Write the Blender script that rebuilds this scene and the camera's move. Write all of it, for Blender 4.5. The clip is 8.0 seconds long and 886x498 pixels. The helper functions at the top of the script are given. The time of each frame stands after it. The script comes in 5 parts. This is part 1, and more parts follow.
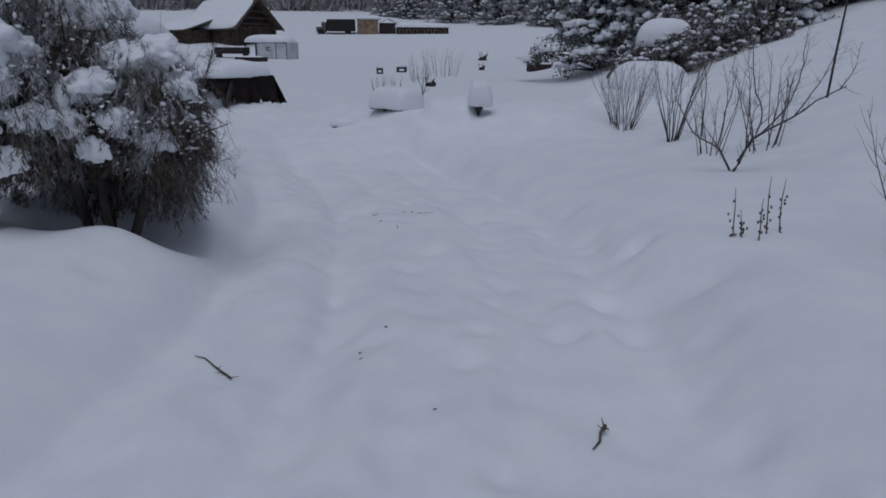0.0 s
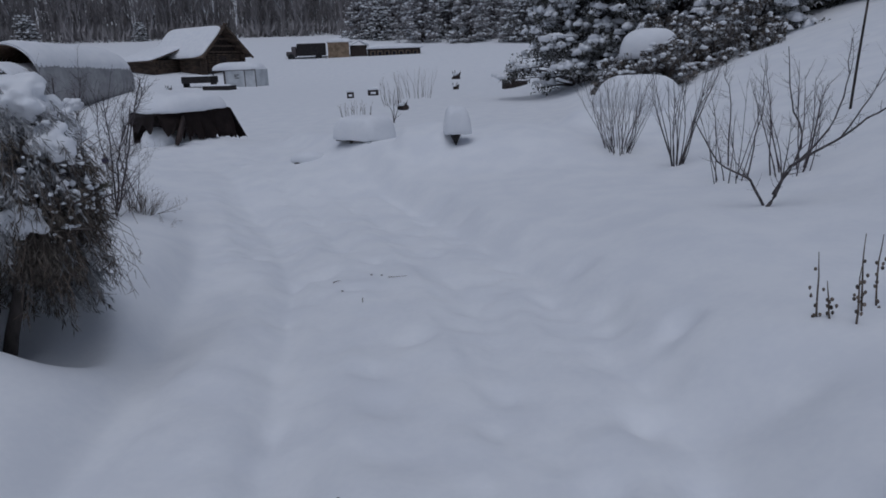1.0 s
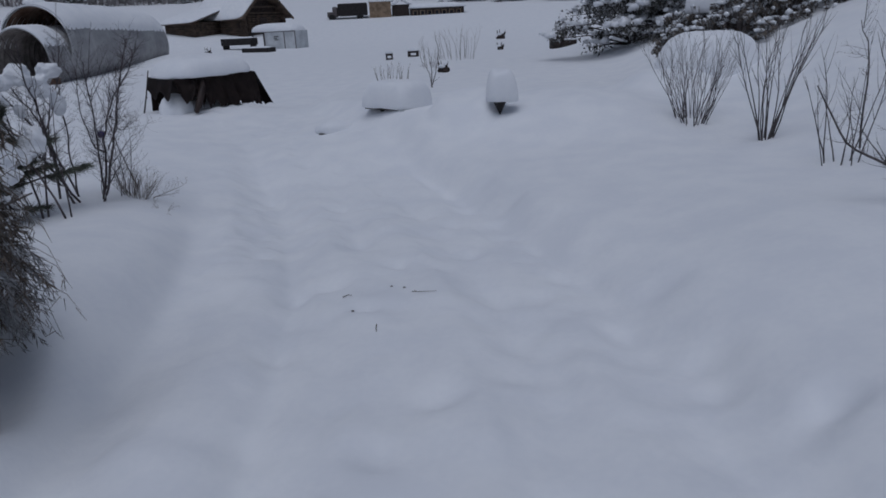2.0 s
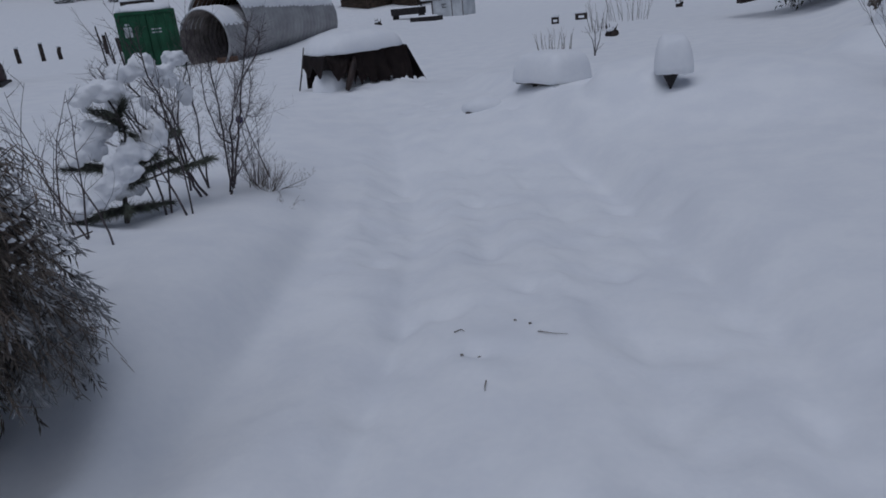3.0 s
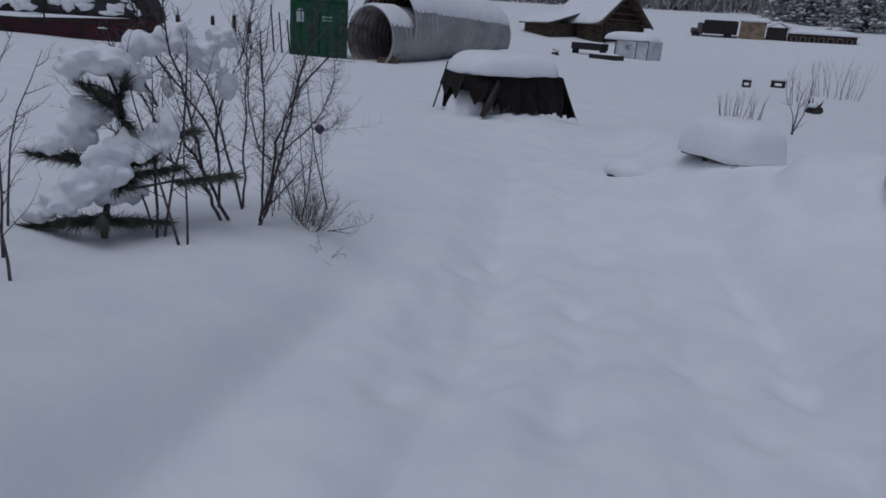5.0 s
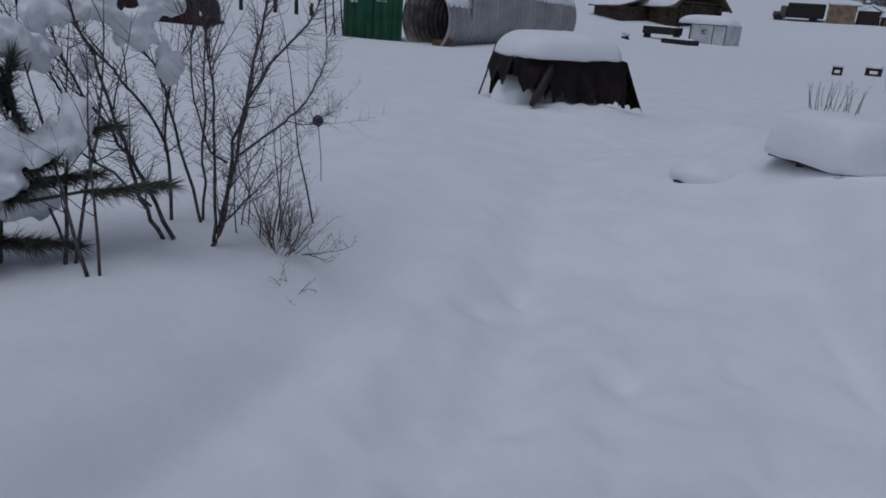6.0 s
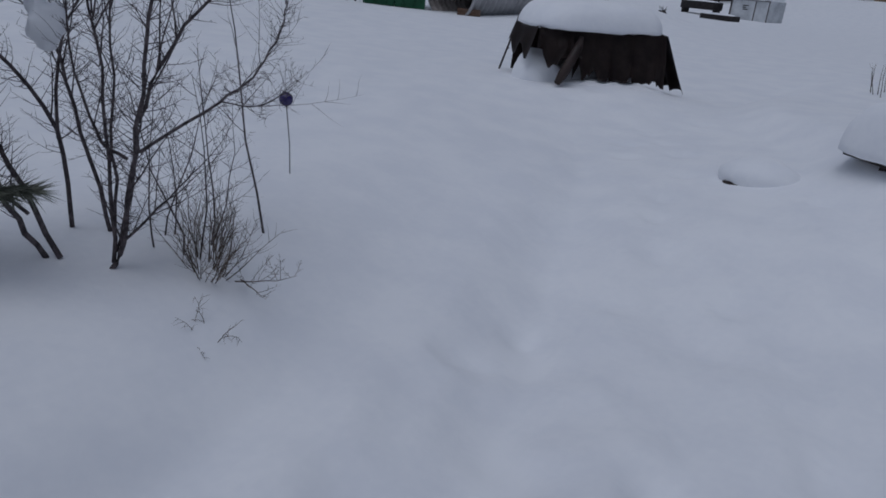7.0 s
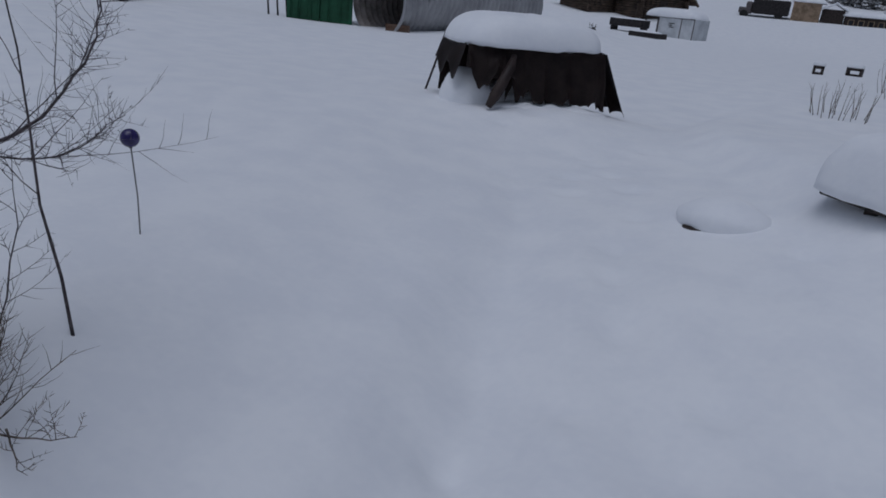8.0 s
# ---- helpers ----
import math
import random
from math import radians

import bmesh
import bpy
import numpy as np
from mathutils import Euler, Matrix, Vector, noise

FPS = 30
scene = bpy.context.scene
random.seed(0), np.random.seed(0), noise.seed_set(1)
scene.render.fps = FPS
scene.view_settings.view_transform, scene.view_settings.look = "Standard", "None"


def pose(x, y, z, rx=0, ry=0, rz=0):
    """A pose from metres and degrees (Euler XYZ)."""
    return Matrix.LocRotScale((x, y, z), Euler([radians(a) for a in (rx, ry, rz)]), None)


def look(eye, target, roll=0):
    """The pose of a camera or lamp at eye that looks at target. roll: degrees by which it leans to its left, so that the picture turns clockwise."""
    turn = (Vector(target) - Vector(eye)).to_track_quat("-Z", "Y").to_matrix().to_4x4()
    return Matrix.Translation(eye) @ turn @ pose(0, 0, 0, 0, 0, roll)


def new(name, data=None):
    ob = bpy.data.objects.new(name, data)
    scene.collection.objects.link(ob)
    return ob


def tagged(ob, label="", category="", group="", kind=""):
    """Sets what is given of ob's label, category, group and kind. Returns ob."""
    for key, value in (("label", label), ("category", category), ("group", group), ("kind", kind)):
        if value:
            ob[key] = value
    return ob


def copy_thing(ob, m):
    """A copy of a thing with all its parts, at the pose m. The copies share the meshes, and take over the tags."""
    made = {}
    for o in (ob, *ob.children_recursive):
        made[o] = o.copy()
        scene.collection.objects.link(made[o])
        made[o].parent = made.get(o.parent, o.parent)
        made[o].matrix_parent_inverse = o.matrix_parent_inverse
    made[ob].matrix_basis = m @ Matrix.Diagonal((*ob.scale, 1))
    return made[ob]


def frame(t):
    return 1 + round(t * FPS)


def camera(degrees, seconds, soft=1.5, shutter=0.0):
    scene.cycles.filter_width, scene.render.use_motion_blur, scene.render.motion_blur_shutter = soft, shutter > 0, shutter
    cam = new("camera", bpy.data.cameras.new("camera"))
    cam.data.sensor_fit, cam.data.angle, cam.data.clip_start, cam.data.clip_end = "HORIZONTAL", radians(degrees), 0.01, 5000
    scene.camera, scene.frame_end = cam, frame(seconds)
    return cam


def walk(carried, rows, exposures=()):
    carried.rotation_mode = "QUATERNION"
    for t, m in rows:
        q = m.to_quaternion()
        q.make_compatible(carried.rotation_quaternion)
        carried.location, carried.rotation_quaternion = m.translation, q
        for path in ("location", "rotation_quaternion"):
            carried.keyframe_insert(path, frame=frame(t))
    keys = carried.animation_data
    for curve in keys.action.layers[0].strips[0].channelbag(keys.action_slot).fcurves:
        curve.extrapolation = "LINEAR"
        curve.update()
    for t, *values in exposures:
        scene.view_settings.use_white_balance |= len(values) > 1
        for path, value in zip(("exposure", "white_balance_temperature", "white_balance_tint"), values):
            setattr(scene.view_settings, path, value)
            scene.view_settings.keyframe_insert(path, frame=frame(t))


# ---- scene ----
cam = camera(65.0, 8.0, soft=1.7)

PATH = [
    (0, (0.511, -2.764, 1.605), (0.423, -0.85, 1.032), 0.3),
    (0.5, (0.618, -2.027, 1.619), (0.671, -0.099, 1.089), -1.0),
    (1, (0.495, -1.232, 1.639), (0.458, 0.698, 1.114), -2.1),
    (1.2, (0.533, -0.903, 1.603), (0.512, 1.028, 1.083), -2.1),
    (2.3, (0.493, 0.49, 1.573), (0.228, 2.367, 0.934), -4.3),
    (2.5, (0.517, 0.681, 1.577), (0.166, 2.553, 0.965), -5.7),
    (3, (0.585, 1.242, 1.591), (-0.038, 3.017, 0.912), -5.9),
    (3.5, (0.586, 1.728, 1.582), (0.003, 3.516, 0.899), -1.4),
    (4, (0.545, 2.244, 1.511), (-0.262, 3.998, 0.99), -0.6),
    (4.5, (0.368, 2.832, 1.476), (-0.536, 4.552, 0.998), 1.9),
    (4.7, (0.294, 3.029, 1.49), (-0.612, 4.726, 0.939), 3.2),
    (5.8, (-0.154, 4.422, 1.369), (-1.286, 5.942, 0.731), 4.2),
    (6, (-0.239, 4.672, 1.376), (-1.348, 6.2, 0.717), 4.1),
    (6.5, (-0.462, 5.224, 1.338), (-1.607, 6.699, 0.621), 3.8),
    (7, (-0.753, 5.694, 1.284), (-1.895, 7.162, 0.548), 5.3),
    (7.5, (-1.004, 6.236, 1.267), (-2.183, 7.665, 0.513), 5.9),
    (8, (-1.283, 6.652, 1.233), (-2.298, 8.236, 0.552), 5.9),
]
walk(cam, [(t, look(eye, target, roll)) for t, eye, target, roll in PATH], exposures=[(0, -0.61, 5700, 10), (8, -0.61, 5700, 10)])

# ---- light: an overcast winter afternoon ----
SUN_ELEVATION, SUN_TURN = radians(74), radians(-170)
world = bpy.data.worlds.new("winter_sky")
scene.world = world
world.use_nodes = True
wn = world.node_tree
sky = wn.nodes.new("ShaderNodeTexSky")
sky.sky_type, sky.sun_disc = "NISHITA", False
sky.sun_elevation, sky.sun_rotation = SUN_ELEVATION, SUN_TURN
sky.dust_density, sky.air_density, sky.ozone_density = 4.0, 1.0, 1.0
soften = wn.nodes.new("ShaderNodeHueSaturation")
soften.inputs["Saturation"].default_value = 0.64
wn.links.new(sky.outputs[0], soften.inputs["Color"])
wn.links.new(soften.outputs[0], wn.nodes["Background"].inputs["Color"])
wn.nodes["Background"].inputs["Strength"].default_value = 0.055
sun = new("sun", bpy.data.lights.new("sun", "SUN"))
sun.data.energy, sun.data.angle, sun.data.color = 0.9, radians(60), (0.965, 0.965, 1.0)
sun.matrix_world = look((0, 0, 30), Vector((0, 0, 30)) - Vector((math.sin(-SUN_TURN) * -math.cos(SUN_ELEVATION), math.cos(SUN_TURN) * math.cos(SUN_ELEVATION), math.sin(SUN_ELEVATION))))


# ---- materials ----
def material(name, low, high, scale=8.0, rough=0.8, bump=0.3, fine=6.0, metallic=0.0, spread=0.0, stretch=(1, 1, 1), gloss_var=0.1, lo=0.35, hi=0.65, spec=0.3, dist=0.01):
    """Two-colour noise with a finer grain on top, relief, and a shade that varies from piece to piece (spread)."""
    m = bpy.data.materials.new(name)
    m.use_nodes = True
    nt, b = m.node_tree, m.node_tree.nodes["Principled BSDF"]
    co, mp = nt.nodes.new("ShaderNodeTexCoord"), nt.nodes.new("ShaderNodeMapping")
    mp.inputs["Scale"].default_value = stretch
    nt.links.new(co.outputs["Object"], mp.inputs["Vector"])
    n1, n2 = nt.nodes.new("ShaderNodeTexNoise"), nt.nodes.new("ShaderNodeTexNoise")
    for n, s in ((n1, scale), (n2, scale * fine)):
        n.inputs["Scale"].default_value, n.inputs["Detail"].default_value = s, 4
        nt.links.new(mp.outputs[0], n.inputs["Vector"])
    mix = nt.nodes.new("ShaderNodeMath")
    mix.operation = "MULTIPLY_ADD"
    nt.links.new(n2.outputs[0], mix.inputs[0])
    mix.inputs[1].default_value = 0.35
    nt.links.new(n1.outputs[0], mix.inputs[2])
    cr = nt.nodes.new("ShaderNodeValToRGB")
    cr.color_ramp.elements[0].position, cr.color_ramp.elements[1].position = lo + 0.17, hi + 0.17
    cr.color_ramp.elements[0].color, cr.color_ramp.elements[1].color = (*low, 1), (*high, 1)
    nt.links.new(mix.outputs[0], cr.inputs[0])
    colour = cr.outputs[0]
    if spread:
        geo, hs = nt.nodes.new("ShaderNodeNewGeometry"), nt.nodes.new("ShaderNodeHueSaturation")
        mr = nt.nodes.new("ShaderNodeMapRange")
        mr.inputs[3].default_value, mr.inputs[4].default_value = 1 - spread, 1 + spread
        nt.links.new(geo.outputs["Random Per Island"], mr.inputs[0])
        nt.links.new(mr.outputs[0], hs.inputs["Value"])
        nt.links.new(colour, hs.inputs["Color"])
        colour = hs.outputs[0]
    nt.links.new(colour, b.inputs["Base Color"])
    rr = nt.nodes.new("ShaderNodeMapRange")
    rr.inputs[3].default_value, rr.inputs[4].default_value = max(rough - gloss_var, 0), min(rough + gloss_var, 1)
    nt.links.new(n1.outputs[0], rr.inputs[0])
    nt.links.new(rr.outputs[0], b.inputs["Roughness"])
    b.inputs["Metallic"].default_value, b.inputs["Specular IOR Level"].default_value = metallic, spec
    if bump:
        bp = nt.nodes.new("ShaderNodeBump")
        bp.inputs["Strength"].default_value, bp.inputs["Distance"].default_value = bump, dist
        nt.links.new(mix.outputs[0], bp.inputs["Height"])
        nt.links.new(bp.outputs[0], b.inputs["Normal"])
    return m


SNOW = material("snow", (0.80, 0.815, 0.85), (0.86, 0.87, 0.89), scale=2.2, rough=0.75, bump=0.18, fine=9, dist=0.03, spec=0.2)
SNOW_FAR = material("old_snow", (0.70, 0.72, 0.76), (0.84, 0.85, 0.88), scale=0.5, rough=0.8, bump=0.4, fine=8, dist=0.2, spec=0.2)
TWIG = material("twig_bark", (0.046, 0.038, 0.042), (0.14, 0.118, 0.122), scale=30, rough=0.85, bump=0.3, spread=0.35, dist=0.002)
TWIG_GREY = material("grey_twig_bark", (0.055, 0.05, 0.052), (0.16, 0.14, 0.14), scale=22, rough=0.85, bump=0.3, spread=0.35, dist=0.002)
DRY = material("dry_stalk", (0.07, 0.055, 0.045), (0.20, 0.16, 0.13), scale=25, rough=0.9, bump=0.2, spread=0.4, dist=0.002)
BARK = material("trunk_bark", (0.03, 0.026, 0.024), (0.11, 0.095, 0.088), scale=6, rough=0.9, bump=0.6, stretch=(1, 1, 0.25), spread=0.3)
NEEDLE = material("pine_needles", (0.055, 0.062, 0.050), (0.15, 0.16, 0.125), scale=9, rough=0.7, bump=0, spread=0.5)
CEDAR = material("bronzed_cedar_leaf", (0.055, 0.047, 0.040), (0.18, 0.155, 0.13), scale=6, rough=0.8, bump=0, spread=0.55)
CONIFER = material("dark_conifer_leaf", (0.032, 0.034, 0.030), (0.10, 0.10, 0.088), scale=2, rough=0.85, bump=0, spread=0.5)
FROSTED = material("frosted_leaf", (0.22, 0.22, 0.22), (0.46, 0.46, 0.47), scale=5, rough=0.9, bump=0, spread=0.4)
# paler than real bark: the haze of distance is put into the colour
HAZED_WOODS = material("hazed_bare_wood", (0.20, 0.19, 0.19), (0.34, 0.32, 0.325), scale=0.15, rough=0.95, bump=0, spread=0.2)
TARP = material("brown_tarpaulin", (0.020, 0.013, 0.012), (0.042, 0.028, 0.025), scale=5, rough=0.55, bump=0.5, fine=9, dist=0.012, gloss_var=0.15)
RUST_RED = material("rusty_red_paint", (0.022, 0.006, 0.009), (0.055, 0.012, 0.016), scale=2.5, rough=0.6, bump=0.3, gloss_var=0.2)
DARK_METAL = material("sooty_metal", (0.010, 0.009, 0.010), (0.035, 0.03, 0.03), scale=5, rough=0.6, bump=0.3)
GREEN = material("green_container_paint", (0.010, 0.060, 0.028), (0.022, 0.105, 0.052), scale=1.6, rough=0.5, bump=0.15, gloss_var=0.2)
GALVANISED = material("galvanised_steel", (0.30, 0.30, 0.31), (0.46, 0.46, 0.47), scale=0.6, rough=0.5, bump=0.1, metallic=0.55, gloss_var=0.15)
DULL_STEEL = material("dull_steel", (0.13, 0.115, 0.105), (0.30, 0.27, 0.25), scale=2, rough=0.65, bump=0.2, metallic=0.2)
RUST = material("rusty_steel", (0.10, 0.055, 0.035), (0.24, 0.17, 0.13), scale=2, rough=0.75, bump=0.3, metallic=0.2)
WHITE_PAINT = material("dirty_white_paint", (0.42, 0.44, 0.46), (0.62, 0.64, 0.66), scale=1.2, rough=0.6, bump=0.1)
LOGS = material("weathered_logs", (0.042, 0.031, 0.025), (0.11, 0.080, 0.060), scale=2.5, rough=0.85, bump=0.5, stretch=(0.3, 1, 1), spread=0.25)
PLANK = material("tan_boards", (0.16, 0.115, 0.075), (0.30, 0.22, 0.15), scale=2, rough=0.85, bump=0.3, spread=0.2)
DARK_WOOD = material("dark_wet_wood", (0.018, 0.014, 0.013), (0.06, 0.045, 0.04), scale=7, rough=0.8, bump=0.4)
# litter with the deep shade under the cedar put into its colour
LITTER_SHADE = material("shaded_litter", (0.020, 0.014, 0.010), (0.085, 0.062, 0.045), scale=14, rough=0.95, bump=0.8, dist=0.03)
PURPLE = material("purple_glass", (0.020, 0.014, 0.075), (0.032, 0.022, 0.12), scale=20, rough=0.2, bump=0.0, spec=0.5)
GLASS_DARK = material("dark_window_glass", (0.012, 0.013, 0.016), (0.03, 0.032, 0.038), scale=2, rough=0.15, bump=0, spec=0.5)
RUBBER = material("black_rubber", (0.012, 0.012, 0.012), (0.03, 0.03, 0.03), scale=10, rough=0.8, bump=0.2)
ROD = material("grey_rod", (0.16, 0.15, 0.15), (0.28, 0.27, 0.27), scale=20, rough=0.5, bump=0, metallic=0.4)


# ---- mesh helpers ----
def thing(name, label, category, group="", at=(0, 0, 0), turn=0.0):
    ob = tagged(new(name), label, category, group)
    ob.empty_display_size = 0.2
    ob.matrix_world = pose(*at, 0, 0, turn)
    return ob


def part(name, bm, mat, parent=None, label="", smooth=True):
    me = bpy.data.meshes.new(name)
    bm.normal_update()
    bm.to_mesh(me)
    bm.free()
    me.materials.append(mat)
    me.shade_smooth() if smooth else me.shade_flat()
    ob = new(name, me)
    if parent:
        ob.parent = parent
    return tagged(ob, label)


def from_arrays(name, verts, faces, mat, parent=None, label="", smooth=False):
    me = bpy.data.meshes.new(name)
    me.from_pydata(verts, [], faces)
    me.materials.append(mat)
    me.shade_smooth() if smooth else me.shade_flat()
    ob = new(name, me)
    if parent:
        ob.parent = parent
    return tagged(ob, label)


def gz(x, y):
    return float(ground_z(x, y))


def box(bm, lo, hi, bevel=0.0, m=None):
    made = bmesh.ops.create_cube(bm, size=1)["verts"]
    size = Vector(hi) - Vector(lo)
    bmesh.ops.transform(bm, verts=made, matrix=(m or Matrix()) @ Matrix.Translation((Vector(lo) + Vector(hi)) / 2) @ Matrix.Diagonal((*size, 1)))
    if bevel:
        edges = list({e for v in made for e in v.link_edges})
        bmesh.ops.bevel(bm, geom=edges, offset=bevel, segments=2, affect="EDGES", profile=0.5)


def tube(bm, pts, radii, sides=5, closed=True):
    """A tapered tube along points."""
    rings = []
    for i, p in enumerate(pts):
        p = Vector(p)
        d = (Vector(pts[min(i + 1, len(pts) - 1)]) - Vector(pts[max(i - 1, 0)])).normalized()
        a = d.cross(Vector((0, 0, 1)) if abs(d.z) < 0.9 else Vector((1, 0, 0))).normalized()
        b = d.cross(a)
        rings.append([bm.verts.new(p + (a * math.cos(q) + b * math.sin(q)) * radii[i]) for q in (2 * math.pi * k / sides for k in range(sides))])
    for r, s in zip(rings, rings[1:]):
        for k in range(sides):
            bm.faces.new((r[k], r[(k + 1) % sides], s[(k + 1) % sides], s[k]))
    if closed:
        bm.faces.new(rings[0][::-1])
        bm.faces.new(rings[-1])


def blob(bm, centre, radii, rng, level=2, rough=0.22, flat=0.0):
    """An uneven lump; flat cuts its underside up."""
    made = bmesh.ops.create_icosphere(bm, subdivisions=level, radius=1)["verts"]
    o = Vector((rng.uniform(0, 50), rng.uniform(0, 50), rng.uniform(0, 50)))
    for v in made:
        k = 1 + rough * noise.noise(v.co * 1.3 + o) + rough * 0.6 * noise.noise(v.co * 3.1 + o)
        z = v.co.z if v.co.z > 0 else v.co.z * (1 - flat)
        v.co = Vector(centre) + Vector((v.co.x * k * radii[0], v.co.y * k * radii[1], z * k * radii[2]))


def ball(level):
    bm = bmesh.new()
    bmesh.ops.create_icosphere(bm, subdivisions=level, radius=1)
    v, f = np.array([p.co[:] for p in bm.verts]), np.array([[p.index for p in q.verts] for q in bm.faces])
    bm.free()
    return v, f


BALL = {k: ball(k) for k in (1, 2)}


def lumps_mesh(name, items, seed, mat, parent, label="", level=1, rough=0.4, flat=0.4):
    """Many small uneven lumps (centre, radii) in one mesh."""
    rg = np.random.default_rng(seed)
    v, f = BALL[level]
    n, k = len(items), len(v)
    c, r = np.array([i[0] for i in items], float), np.array([i[1] for i in items], float)
    ph = rg.uniform(0, 6.28, (n, 1, 3))
    wob = 1 + rough * np.sin(v[None] * 2.6 + ph).sum(-1, keepdims=True) / 3 + rough * 0.5 * np.sin(v[None] * 6.1 + ph * 2).sum(-1, keepdims=True) / 3
    shape = np.where(v[:, 2:3] < 0, v * [1, 1, 1 - flat], v)
    verts = (c[:, None] + shape[None] * wob * r[:, None]).reshape(-1, 3)
    faces = (f[None] + (np.arange(n) * k)[:, None, None]).reshape(-1, 3)
    return tagged(from_arrays(name, verts.tolist(), faces.tolist(), mat, parent, label, True), kind="stuff")


def pillow(bm, lx, ly, h, rng, at=(0, 0, 0), turn=0.0, power=4.0, n=26, rough=0.05, sag=0.0, edge=0.55):
    """A snow load with steep rounded sides on a footprint lx by ly."""
    o = Vector((rng.uniform(0, 50), rng.uniform(0, 50), 0))
    m = Matrix.Translation(at) @ Matrix.Rotation(radians(turn), 4, "Z")
    seg, lev, e2 = max(24, int(n * 1.8)), max(8, n // 2), 2 / power

    def sgn(v, e):
        return math.copysign(abs(v) ** e, v)

    def place(x, y, z):
        k = 1 + rough * 1.2 * noise.noise(Vector((x * 1.9 / max(lx, 0.6), y * 1.9 / max(ly, 0.6), z)) + o)
        w = rough * (0.35 * noise.noise(Vector((x * 2.3, y * 2.3, 0)) + o) + 0.25 * noise.noise(Vector((x * 6, y * 6, z * 6)) + o))
        return bm.verts.new(m @ Vector((x * k, y * k, z + w - sag * abs(2 * x / lx) ** 3)))

    rings = []
    for q in range(-2, lev):
        eta = math.pi / 2 * max(q, 0) / lev
        c, z = math.cos(eta) ** edge, h * math.sin(eta) ** 0.9
        if q < 0:
            c, z = (0.55, 0.93)[q + 2], (-0.02, -0.035 * h)[q + 2]
        rings.append([place(lx / 2 * c * sgn(math.cos(a), e2), ly / 2 * c * sgn(math.sin(a), e2), z) for a in (2 * math.pi * (k + 0.5) / seg for k in range(seg))])
    for r, s in zip(rings, rings[1:]):
        for k in range(seg):
            bm.faces.new((r[k], r[(k + 1) % seg], s[(k + 1) % seg], s[k]))
    top = place(0, 0, h)
    for k in range(seg):
        bm.faces.new((rings[-1][k], rings[-1][(k + 1) % seg], top))
    bm.faces.new(rings[0][::-1])


# ---- the ground: one sheet of snow to the horizon ----
def lattice(ix, iy, seed):
    h = np.sin(ix * 127.1 + iy * 311.7 + seed * 74.7) * 43758.5453
    return h - np.floor(h)


def vnoise(x, y, seed=0):
    """Smooth value noise, -1 to 1, of cell size 1."""
    ix, iy = np.floor(x), np.floor(y)
    fx, fy = x - ix, y - iy
    fx, fy = fx * fx * fx * (fx * (fx * 6 - 15) + 10), fy * fy * fy * (fy * (fy * 6 - 15) + 10)
    a, b = lattice(ix, iy, seed), lattice(ix + 1, iy, seed)
    c, d = lattice(ix, iy + 1, seed), lattice(ix + 1, iy + 1, seed)
    return 2 * (a + (b - a) * fx + (c - a) * fy + (a - b - c + d) * fx * fy) - 1


def ramp(v, lo, hi):
    t = np.clip((v - lo) / (hi - lo), 0, 1)
    return t * t * (3 - 2 * t)


def bump(x, y, cx, cy, rx, ry=None):
    return np.exp(-((x - cx) / rx) ** 2 - ((y - cy) / (ry or rx)) ** 2)


def path_x(y):
    """The middle of the trodden path."""
    return 0.45 - 0.052 * np.maximum(y - 1.0, 0) ** 1.75 * ramp(24 - y, 0, 10) - 1.5 * ramp(y, 14, 24)


PRINTS = []
step_rng = random.Random(17)
for k in range(64):
    py = -2.6 + k * 0.27 + step_rng.uniform(-0.1, 0.1)
    PRINTS.append((float(path_x(py)) + (0.2 if k % 2 else -0.25) + step_rng.gauss(0, 0.5), py, step_rng.uniform(0.08, 0.15), step_rng.uniform(0.02, 0.05)))
# a second line of older steps along the foot of the right bank, and single deep ones
for k in range(22):
    py = -1.2 + k * 0.44 + step_rng.uniform(-0.12, 0.12)
    PRINTS.append((float(path_x(py)) + 1.35 + (0.13 if k % 2 else -0.13) + step_rng.gauss(0, 0.12), py, step_rng.uniform(0.10, 0.15), step_rng.uniform(0.02, 0.05)))
PRINTS += [(1.11, 1.42, 0.13, 0.07), (1.9, 2.86, 0.11, 0.10), (1.42, 2.05, 0.12, 0.06), (-2.1, 1.75, 0.16, 0.04), (-0.75, 5.1, 0.13, 0.06), (-0.4, 4.5, 0.08, 0.05)]
# ruts beside the middle of the path: offset, half width, depth
RUTS = ((-1.93, 0.34, 0.17), (-0.98, 0.26, 0.12), (-0.2, 0.18, 0.03), (0.5, 0.2, 0.05), (1.2, 0.28, 0.07))


